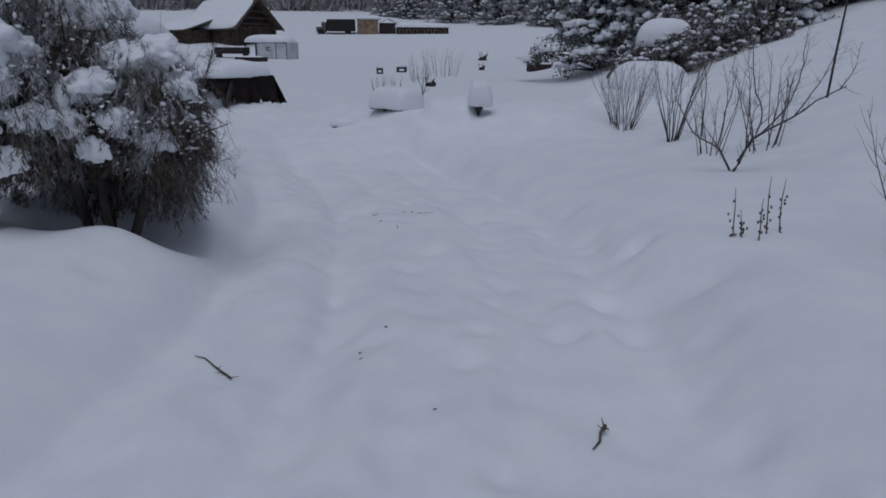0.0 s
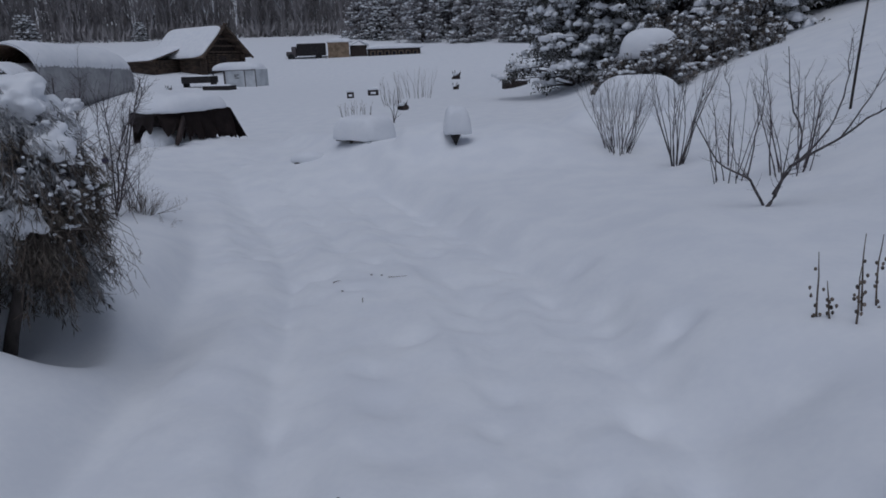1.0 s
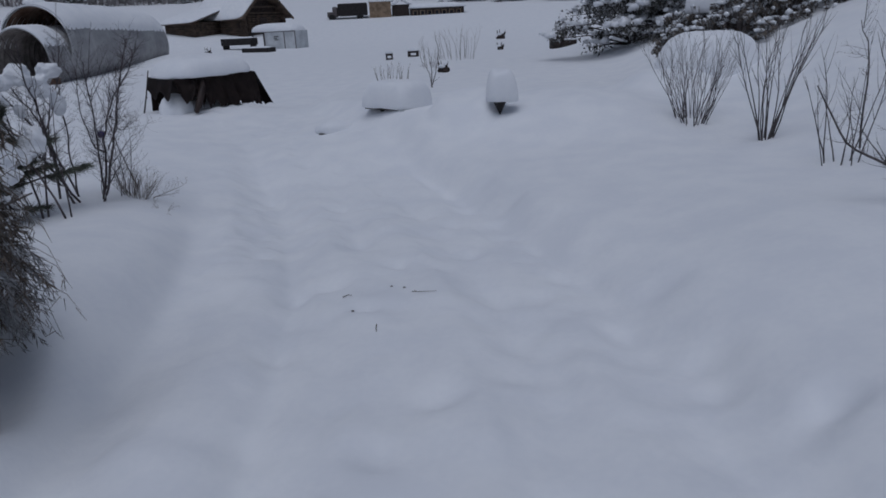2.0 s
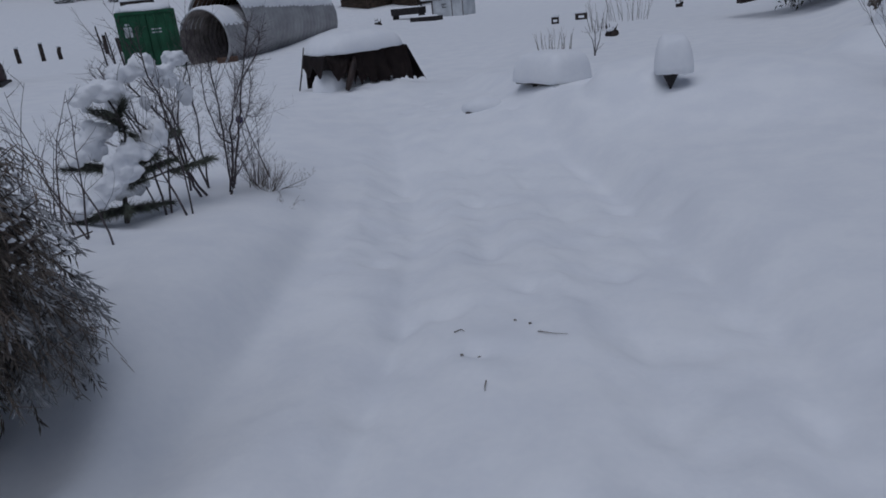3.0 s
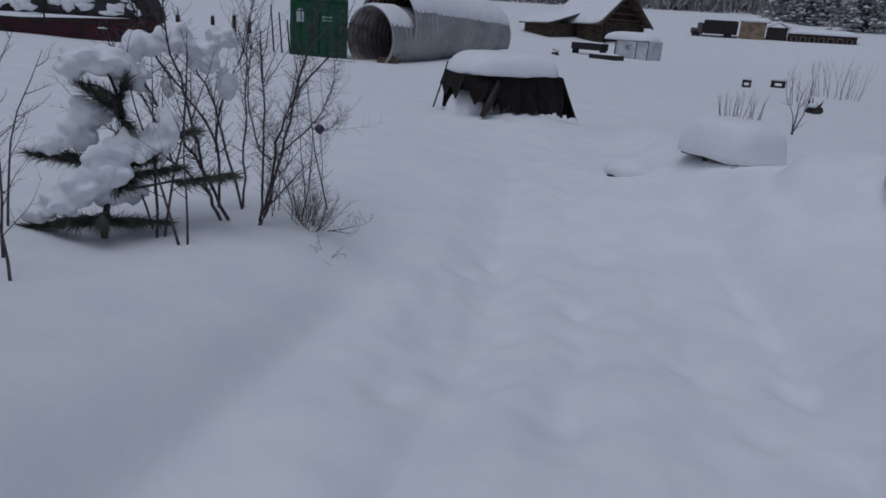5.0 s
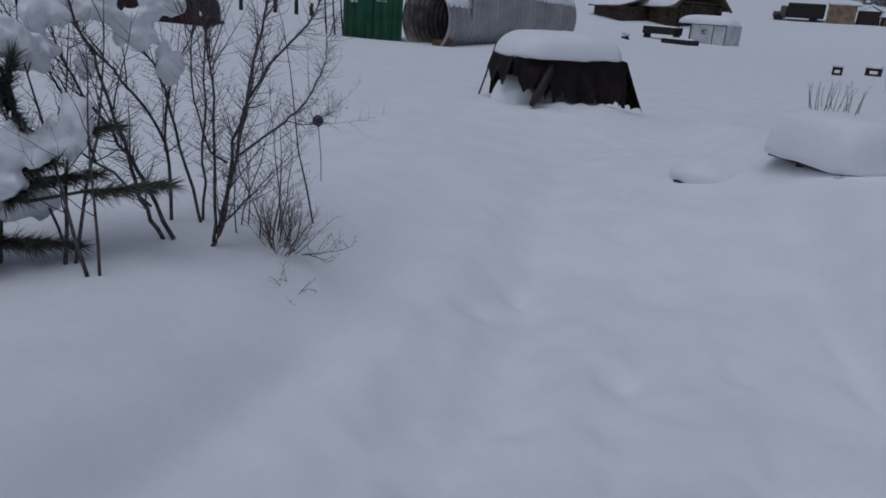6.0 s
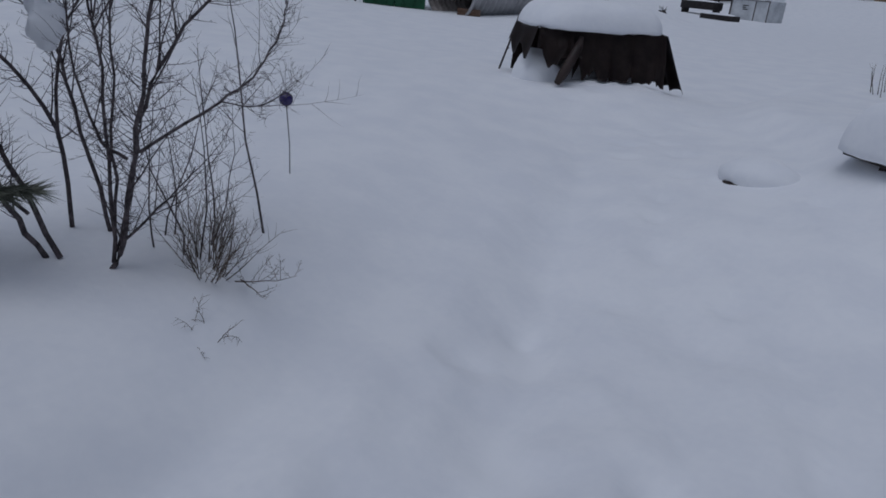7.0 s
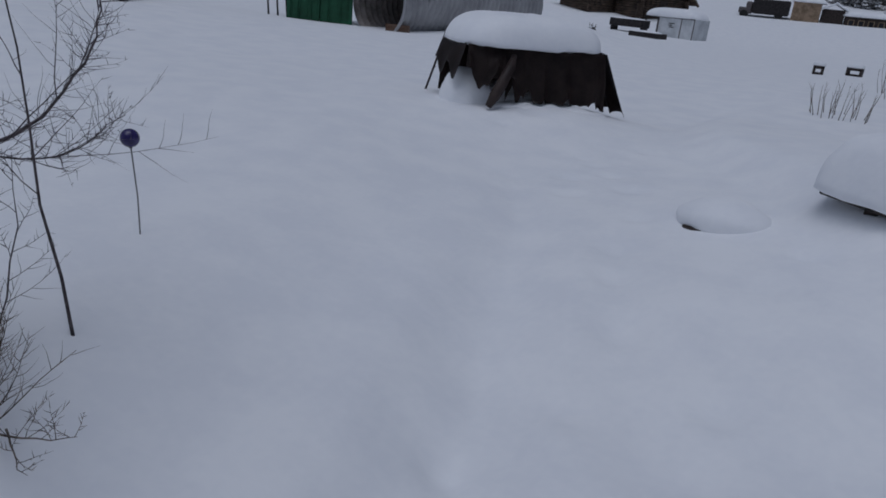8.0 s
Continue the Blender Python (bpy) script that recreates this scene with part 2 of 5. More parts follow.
def ground_z(x, y):
    """Height of the snow."""
    x, y = np.asarray(x, float), np.asarray(y, float)
    u = x - path_x(np.minimum(y, 16))
    near = ramp(26 - y, 0, 10)
    r = np.hypot(x, np.maximum(y, 0))
    z = 0.088 * np.maximum(r - 68, 0) * ramp(r, 62, 86) + 0.20 * np.maximum(r - 165, 0)
    z = z + 0.055 * np.maximum(-x - 12, 0) * ramp(26 - y, 0, 9) * ramp(60 + x, 0, 30) + 0.75 * bump(x, y, -14.2, 33.5, 2.2, 4.0)
    z = z - 0.30 * bump(x, y, -9, 57, 18, 14)
    z = z - 0.25 * np.exp(-((y - 8) / 3.2) ** 2) * np.exp(-((u + 0.6) / 2.4) ** 2)
    wander = 0.14 * vnoise(y / 1.6, y * 0 + 3.3, 21) + 0.02 * vnoise(y / 0.6, y * 0 + 7.1, 22)
    open_left = 2.3 * ramp(y, 5.8, 9.5)
    z = z - 0.20 * ramp(1.68 + wander - u, 0, 0.6) * ramp((u + 2.2 + open_left / 2) / (0.55 + open_left), 0, 1) * near
    # right bank and the hill above it
    z = z + 0.24 * ramp(x, 1.5, 2.7) * ramp(9 - y, 0, 5)
    hill = np.maximum(x - 3.2, 0)
    z = z + 0.30 * hill * ramp(hill, -0.6, 2.6) * ramp(y, -4, 8) * ramp(60 - y, 0, 40) * ramp(26 - x, 0, 12) + 0.5 * ramp(x, 8, 30)
    # left bank under the bushes
    z = z + 0.22 * ramp(-x, 1.6, 2.6) * ramp(7 - y, 0, 2.5) * ramp(-x, 0, 1) * ramp(12 + x, 0, 5)
    z = z + 0.04 * bump(x, y, -3.75, 6.75, 0.55, 0.6)
    z = z - 0.42 * np.exp(-(((x + 2.62) / 0.70) ** 2 + ((y - 3.04) / 0.50) ** 2) ** 2) + 0.08 * bump(x, y, -2.35, 2.42, 0.3, 0.2) - 0.10 * bump(x, y, -3.9, 5.9, 0.5, 0.35)
    z = z + 0.25 * ramp(y, 9.0, 10.6) * ramp(18 - y, 0, 4) * ramp(x, -4.4, -1.0) * ramp(5 - x, 0, 2)
    z = z - 0.13 * bump(x, y, 2.0, 1.9, 0.42, 0.3) - 0.08 * bump(x, y, -2.9, 4.4, 0.35, 0.25) + 0.27 * bump(x, y, -5.25, 14.65, 1.15, 1.15) + 0.10 * bump(x, y, -1.55, 12.0, 0.4, 0.4)
    # drifts between the garden things
    z = z + 0.10 * bump(x, y, 0.4, 12.4, 2.6, 2.2) + 0.18 * bump(x, y, 1.7, 11.3, 1.1, 1.3)
    z = z - 0.16 * bump(x, y, 0.05, 10.2, 0.35, 0.75) - 0.18 * bump(x, y, 2.2, 12.9, 0.35, 1.1)
    z = z + 0.30 * np.exp(-(((x - 0.05) / 0.52) ** 2 + ((y - 10.85) / 0.82) ** 2) ** 3) + 0.32 * np.exp(-(((x - 3.55) / 0.8) ** 2 + ((y - 12.9) / 1.1) ** 2) ** 2)
    # drifts, lumps and the beaten trail
    z = z + 0.045 * vnoise(x / 3.1, y / 3.1, 1) + 0.022 * vnoise(x / 1.1, y / 1.1, 2) * near
    trail = ramp(1.9 - np.abs(u + 0.2), 0, 0.7) * (0.25 + 0.75 * ramp(12 - y, 0, 5)) * near
    z = z + trail * (0.028 * vnoise(u / 0.28, y / 1.7, 3) + 0.012 * vnoise(u / 0.16, y / 0.7, 4) + 0.020 * vnoise((0.8 * x + 0.6 * y) / 0.23, (0.8 * y - 0.6 * x) / 0.23, 12) + 0.008 * vnoise(u / 0.09, y / 0.13, 8) + 0.05 * vnoise(u / 0.42, y / 4.5, 9) * ramp(11.5 - y, 0, 3))
    for fx, fy, fr, fd in PRINTS:
        z = z - fd * np.exp(-(((x - fx) ** 2 + (y - fy) ** 2) / fr ** 2) ** 1.5)
    for off, half, deep in RUTS:
        w = (u - off - 0.5 * wander) / half
        z = z - ramp((9.5 if off < -1.5 else 13.0) - y, 0, 4) * deep * (np.exp(-np.abs(w) ** 1.4) - 0.10 * np.exp(-((np.abs(w) - 1.9) / 0.7) ** 2))
    far = ramp(y, 30, 120)
    return z + 0.35 * far * vnoise(x / 23, y / 17, 5) + 2.5 * ramp(y, 150, 260) * vnoise(x / 60, y / 60, 6)


def axis(lo, hi, step, far_lo, far_hi, growth):
    near = list(np.arange(lo, hi + 1e-6, step))
    for end, sign in ((far_hi, 1), (far_lo, -1)):
        s, v, out = step, (hi if sign > 0 else lo), []
        while v * sign < end * sign:
            s *= growth
            v += s * sign
            out.append(v)
        near = near + out if sign > 0 else out[::-1] + near
    return np.array(near)


def build_ground():
    xs, ys = axis(-5.5, 4.5, 0.045, -900, 900, 1.055), axis(-2.6, 14.0, 0.045, -400, 900, 1.05)
    gx, gy = np.meshgrid(xs, ys)
    z = ground_z(gx, gy)
    verts = np.stack([gx, gy, z], -1).reshape(-1, 3)
    w, h = len(xs), len(ys)
    i = (np.arange(h - 1)[:, None] * w + np.arange(w - 1)[None]).ravel()
    faces = np.stack([i, i + 1, i + w + 1, i + w], -1)
    ob = from_arrays("ground", verts.tolist(), faces.tolist(), SNOW, smooth=True)
    tagged(ob, "deep white snow with a beaten trail and soft drifts", "snow ground", kind="structure")


build_ground()


# ---- bare shrubs and dry stalks ----
def curve_pts(start, way, length, rng, bend=0.12, lift=0.15, n=7):
    p, d, out = Vector(start), Vector(way).normalized(), [Vector(start)]
    for _ in range(n - 1):
        d = (d + Vector((rng.gauss(0, bend), rng.gauss(0, bend), rng.gauss(0, bend * 0.5) + lift))).normalized()
        p = p + d * (length / (n - 1))
        out.append(p.copy())
    return out


def branchy(bm, start, way, length, r, rng, depth=2, twigs=7, bend=0.10, lift=0.08, spread=0.7, first=0.3):
    pts = curve_pts(start, way, length, rng, bend, lift)
    n = len(pts)
    tube(bm, pts, [r * (1 - 0.8 * i / (n - 1)) for i in range(n)], 5 if depth > 1 else 3)
    if depth == 0:
        return
    for k in range(twigs):
        f = first + (0.97 - first) * (k + rng.random()) / twigs
        i = min(int(f * (n - 1)), n - 2)
        p = pts[i].lerp(pts[i + 1], f * (n - 1) - i)
        d = (pts[i + 1] - pts[i]).normalized()
        side = Vector((rng.gauss(0, 1), rng.gauss(0, 1), rng.gauss(0, 0.4)))
        side = (side - d * side.dot(d)).normalized()
        branchy(bm, p, d * (1 - spread * 0.6) + side * spread + Vector((0, 0, 0.12)), length * rng.uniform(0.22, 0.45) * (1.15 - 0.6 * f), max(r * 0.37, 0.0014), rng,
                depth - 1, max(twigs - 2, 3), bend, lift, spread, 0.2)


def shrub(name, label, at, stems, height, seed, mat=TWIG, r=0.012, lean=(0, 0), spread=0.35, twigs=7, depth=2, base=0.12, group="bare shrubs", bend=0.09, lift=0.06, tw_spread=0.7, first=0.3):
    rng = random.Random(seed)
    ob = thing(name, label, "shrub", group, (at[0], at[1], gz(*at)))
    for k in range(stems):
        a = 2 * math.pi * (k + rng.uniform(-0.3, 0.3)) / stems
        s = Vector((math.cos(a) * base * rng.uniform(0.3, 1), math.sin(a) * base * rng.uniform(0.3, 1), -0.06))
        way = Vector((math.cos(a) * spread * rng.uniform(0.4, 1.3) + lean[0], math.sin(a) * spread * rng.uniform(0.4, 1.3) + lean[1], 1))
        bm = bmesh.new()
        branchy(bm, s, way, height * rng.uniform(0.7, 1.1), r * rng.uniform(0.7, 1.15), rng, depth, twigs, bend, lift, tw_spread, first)
        part("stem", bm, mat, ob)
    return ob


def stem_thing(name, label, category, at, branches, mat, seed, group=""):
    """A shrub with stems of given ways: (dx, dy, dz of the foot), (way), length, radius, twigs."""
    rng = random.Random(seed)
    ob = thing(name, label, category, group, (at[0], at[1], gz(*at)))
    for foot, way, length, r, twigs in branches:
        bm = bmesh.new()
        branchy(bm, foot, way, length, r, rng, 2, twigs, 0.11, 0.06, 0.82, 0.2)
        part("stem", bm, mat, ob)
    return ob


def smooth_line(pts, steps=4):
    """Points of a soft curve through the given points."""
    p = [Vector(q) for q in pts]
    p = [p[0] * 2 - p[1]] + p + [p[-1] * 2 - p[-2]]
    out = []
    for i in range(1, len(p) - 2):
        for k in range(steps):
            t = k / steps
            out.append(0.5 * (2 * p[i] + (p[i + 1] - p[i - 1]) * t + (2 * p[i - 1] - 5 * p[i] + 4 * p[i + 1] - p[i + 2]) * t * t + (3 * p[i] - p[i - 1] - 3 * p[i + 1] + p[i + 2]) * t ** 3))
    return out + [p[-2]]


def limbed_thing(name, label, category, at, turn, limbs, mat, seed, group="", spurs=15, shoots=5, depth=0.16, reach=0.19):
    """A bare woody plant: each limb runs through (across, up) or (across, back, up) points with radius r, and carries short spurs and a few longer shoots."""
    rng = random.Random(seed)
    ob = thing(name, label, category, group, (at[0], at[1], gz(*at)), turn)
    for pts, r in limbs:
        drift, off = rng.gauss(0, depth), rng.gauss(0, 0.02)
        line = smooth_line([(q[0] + rng.gauss(0, 0.008), q[1] if len(q) > 2 else off + drift * q[-1], q[-1]) for q in pts])
        n = len(line)
        bm = bmesh.new()
        tube(bm, [q + Vector((rng.gauss(0, 0.006), rng.gauss(0, 0.006), 0)) for q in line], [r * 0.84 * (1 - 0.68 * i / (n - 1)) for i in range(n)], 6)
        length = sum((b - a).length for a, b in zip(line, line[1:]))
        for k in range(int(spurs * length * 3.6) + shoots):
            i = rng.randint(n // 5, n - 2)
            p, d = line[i].lerp(line[i + 1], rng.random()), (line[i + 1] - line[i]).normalized()
            side = Vector((rng.gauss(0, 1), rng.gauss(0, 1), rng.gauss(0, 0.5)))
            side = (side - d * side.dot(d)).normalized()
            if k < shoots:
                branchy(bm, p, d * 0.8 + side * 0.55 + Vector((0, 0, 0.35)), rng.uniform(0.3, 0.6), max(r * 0.34, 0.002), rng, 1, 7, 0.09, 0.05, 0.75, 0.15)
            else:
                branchy(bm, p, d * 0.4 + side + Vector((0, 0, 0.15)), reach * rng.uniform(0.3, 1.2), max(r * 0.16, 0.0013), rng, 1 if rng.random() < 0.65 else 0, 4, 0.16, 0.05, 0.9, 0.2)
        part("stem", bm, mat, ob)
    return ob


def snow_on(ob, lumps, seed, name="snow_clump"):
    """Snow lumps that have melted into one soft mass where they touch."""
    rng = random.Random(seed)
    bm = bmesh.new()
    for c, rad in lumps:
        blob(bm, c, [v * 0.74 for v in rad], rng, 3, 0.6, 0.1)
        for _ in range(24):
            d = Vector((rng.gauss(0, 1), rng.gauss(0, 1), rng.gauss(-0.2, 0.7))).normalized()
            k = rng.uniform(0.12, 0.36)
            blob(bm, [c[q] + d[q] * rad[q] * rng.uniform(0.6, 0.95) for q in range(3)], [v * k for v in rad], rng, 2, 0.6, 0.1)
    snow = part(name, bm, SNOW, ob, "soft clumps of fresh snow")
    merge = snow.modifiers.new("merge", "REMESH")
    merge.mode, merge.voxel_size, merge.use_smooth_shade = "VOXEL", 0.014, True
    soft = snow.modifiers.new("soften", "SMOOTH")
    soft.factor, soft.iterations = 0.5, 2


# the row of bushes on the bank left of the trail
s = limbed_thing("apple_sapling", "bare dark apple sapling of several stems holding snow clumps", "shrub", (-3.82, 6.83), 62, [
    (((0, -0.06), (-0.10, 0.20), (-0.16, 0.53), (-0.25, 0.91), (-0.36, 1.22), (-0.42, 1.62)), 0.017), (((0.03, 0.0), (-0.13, 0.39), (-0.19, 0.54), (-0.42, 0.90), (-0.55, 1.32)), 0.016),
    (((-0.08, 0.19), (-0.33, 0.45), (-0.67, 0.64), (-0.92, 0.82)), 0.010), (((-0.33, 0.45), (-0.40, 0.67), (-0.53, 0.98), (-0.72, 1.32)), 0.011)], TWIG, 11, "bare bushes on the bank")
snow_on(s, [((-0.57, 0.0, 1.06), (0.12, 0.12, 0.13)), ((-0.50, 0.05, 1.24), (0.13, 0.12, 0.12)), ((-0.27, 0.05, 1.30), (0.14, 0.13, 0.13)), ((-0.08, 0.08, 1.18), (0.11, 0.10, 0.13)), ((0.08, 0.1, 1.0), (0.08, 0.08, 0.13)), ((0.06, 0.1, 1.32), (0.12, 0.1, 0.1)), ((-0.34, 0.02, 0.98), (0.06, 0.06, 0.08))], 5)
limbed_thing("apple_sapling", "bare grey sapling forking high behind another sapling", "shrub", (-4.17, 7.09), 62, [
    (((0, -0.06), (-0.02, 0.50), (-0.20, 0.87), (-0.45, 1.17), (-0.60, 1.60)), 0.015), (((-0.02, 0.45), (0.05, 0.90), (0.20, 1.23), (0.28, 1.62)), 0.011)], TWIG, 19, "bare bushes on the bank")
limbed_thing("apple_sapling", "bare slim sapling with upright stems in snow", "shrub", (-4.03, 7.22), 62, [
    (((0, -0.06), (-0.09, 0.47), (-0.19, 0.90), (-0.33, 1.12), (-0.40, 1.52)), 0.014), (((0.01, 0.0), (0.03, 0.50), (0.05, 1.0), (0.10, 1.5)), 0.012)], TWIG, 20, "bare bushes on the bank")
limbed_thing("apple_sapling", "bare spurred sapling with a long low side branch in snow", "shrub", (-3.63, 6.99), 62, [
    (((0, -0.06), (0.07, 0.13), (0.14, 0.57), (0.22, 1.02), (0.29, 1.32), (0.33, 1.62)), 0.016), (((0.05, 0.08), (0.11, 0.33), (0.20, 0.72), (0.37, 1.05), (0.62, 1.29), (0.70, 1.5)), 0.015),
    (((0.06, 0.10), (0.22, 0.26), (0.40, 0.45)), 0.009), (((0.17, 0.0, 0.53), (0.54, 0.34, 0.68), (0.72, 0.58, 0.76), (0.86, 0.74, 0.93), (0.95, 0.84, 1.12), (1.0, 0.88, 1.3)), 0.009), (((0.54, 0.34, 0.68), (0.78, 0.58, 0.62), (0.97, 0.70, 0.75)), 0.005),
    (((0.12, 0.50), (0.0, 0.62), (-0.06, 0.95), (-0.05, 1.35)), 0.010), (((0.03, 0.02), (0.06, 0.5), (0.05, 1.0), (0.0, 1.42)), 0.013)], TWIG, 12, "bare bushes on the bank", 17, 5)
stem_thing("red_osier_bush", "bare reddish bush with upright whips in snow", "shrub", (-3.78, 6.22), [
    ((0, 0, -0.05), (-0.22, 0.1, 1), 1.35, 0.012, 6), ((0.02, 0.04, -0.05), (0.05, 0.1, 1), 1.45, 0.011, 6), ((0.22, 0.02, -0.05), (-0.12, 0.05, 1), 1.5, 0.011, 6),
    ((0.24, 0.06, -0.05), (0.02, 0.1, 1), 1.25, 0.009, 5), ((-0.15, 0.1, -0.05), (-0.3, 0.1, 1), 1.2, 0.009, 5)], TWIG, 13, "bare bushes on the bank")
stem_thing("red_osier_bush", "thin bare whips leaning over the snow bank", "shrub", (-3.3, 5.02), [
    ((0.08, -0.03, -0.06), (-0.35, 0.0, 1), 0.95, 0.009, 5), ((-0.25, 0.1, -0.06), (-0.45, -0.15, 1), 1.1, 0.009, 6), ((-0.32, 0.14, -0.06), (0.1, 0.05, 1), 1.15, 0.009, 6),
    ((-0.45, 0.1, -0.06), (-0.6, -0.25, 1), 1.0, 0.008, 5), ((-0.5, 0.2, -0.06), (-0.15, 0.1, 1), 1.2, 0.008, 6), ((-0.6, 0.1, -0.06), (0.12, 0.0, 1), 0.9, 0.007, 5)], TWIG, 14, "bare bushes on the bank")
stem_thing("red_osier_bush", "thin bare whips with snow round their feet", "shrub", (-4.35, 5.4), [
    ((0.0, 0.0, -0.06), (-0.2, 0.0, 1), 1.25, 0.010, 6), ((0.12, 0.1, -0.06), (0.15, 0.05, 1), 1.15, 0.009, 6), ((-0.25, 0.1, -0.06), (-0.4, -0.15, 1), 1.1, 0.009, 6),
    ((-0.1, -0.12, -0.06), (-0.05, 0.1, 1), 1.3, 0.008, 5)], TWIG, 15, "bare bushes on the bank")
shrub("twiggy_bush", "dense reddish thicket of fine bare twigs behind saplings", (-3.72, 7.42), 7, 1.1, 18, TWIG, 0.006, (0.08, 0.1), 0.3, 9, 2, 0.2, "bare bushes on the bank", 0.11, 0.06, 0.8, 0.2)
# the stick with side shoots that leans beside the trail
stem_thing("leaning_stick", "thin dark leaning stick standing in snow", "stick", (-3.69, 7.88), [((0, 0, -0.05), (-0.28, -0.02, 1), 1.7, 0.0075, 4)], TWIG, 16)

# dry tuft and seed heads at the edge of the trail
shrub("lavender_tuft", "dry grey tuft of old lavender stalks poking out of snow", (-3.42, 7.36), 30, 0.40, 21, DRY, 0.0036, (0.16, 0.14), 0.75, 8, 1, 0.05, "dry tufts", 0.15, 0.05, 0.6, 0.3)
shrub("lavender_tuft", "dry grey tuft of old stalks behind another tuft", (-3.58, 7.46), 26, 0.42, 22, DRY, 0.0034, (-0.05, 0.05), 0.45, 7, 1, 0.07, "dry tufts", 0.14, 0.05, 0.6, 0.3)
shrub("withered_plant", "withered brown seed heads bent down to the snow", (-3.08, 7.12), 7, 0.22, 23, DRY, 0.003, (0.1, -0.1), 0.7, 5, 1, 0.05, "dry tufts", 0.22, -0.08, 0.9, 0.4)
stem_thing("trailing_stalk", "dry brown stalk trailing over the snow", "stalk", (-3.30, 7.42), [((0, 0, 0.03), (0.85, 0.25, 0.12), 0.42, 0.004, 8), ((0, 0.03, 0.03), (0.8, -0.3, 0.05), 0.36, 0.004, 6)], DRY, 24)


# ---- globe stake ----
def globe_stake(at):
    ob = thing("globe_stake", "dark purple glass ball on a thin grey rod in snow", "garden stake", "", (*at, gz(*at)))
    bm = bmesh.new()
    tube(bm, [(0.01, 0, -0.08), (0.005, 0, 0.2), (-0.025, -0.005, 0.47)], [0.004] * 3, 8)
    part("rod", bm, ROD, ob, "thin grey rod")
    bm = bmesh.new()
    bmesh.ops.create_uvsphere(bm, u_segments=24, v_segments=16, radius=0.047)
    bmesh.ops.translate(bm, verts=bm.verts, vec=(-0.028, -0.005, 0.50))
    part("ball", bm, PURPLE, ob, "purple glass ball")
    bm = bmesh.new()
    tube(bm, [(-0.024, -0.005, 0.45), (-0.026, -0.005, 0.47)], [0.009, 0.012], 10)
    part("collar", bm, DARK_METAL, ob)


globe_stake((-4.45, 8.65))


# ---- snow-laden evergreens near the trail ----
def needle_tuft(verts, faces, c, way, rng, n=26, length=0.10, width=0.0028, cone=0.55):
    way = Vector(way).normalized()
    for _ in range(n):
        d = (way + Vector((rng.gauss(0, cone), rng.gauss(0, cone), rng.gauss(0, cone)))).normalized()
        s = d.cross(Vector((rng.gauss(0, 1), rng.gauss(0, 1), rng.gauss(0, 1)))).normalized() * width
        b = Vector(c) - way * rng.uniform(0, length * 0.8)
        k = len(verts)
        verts += [b - s, b + s, b + d * length * rng.uniform(0.7, 1.1)]
        faces.append((k, k + 1, k + 2))


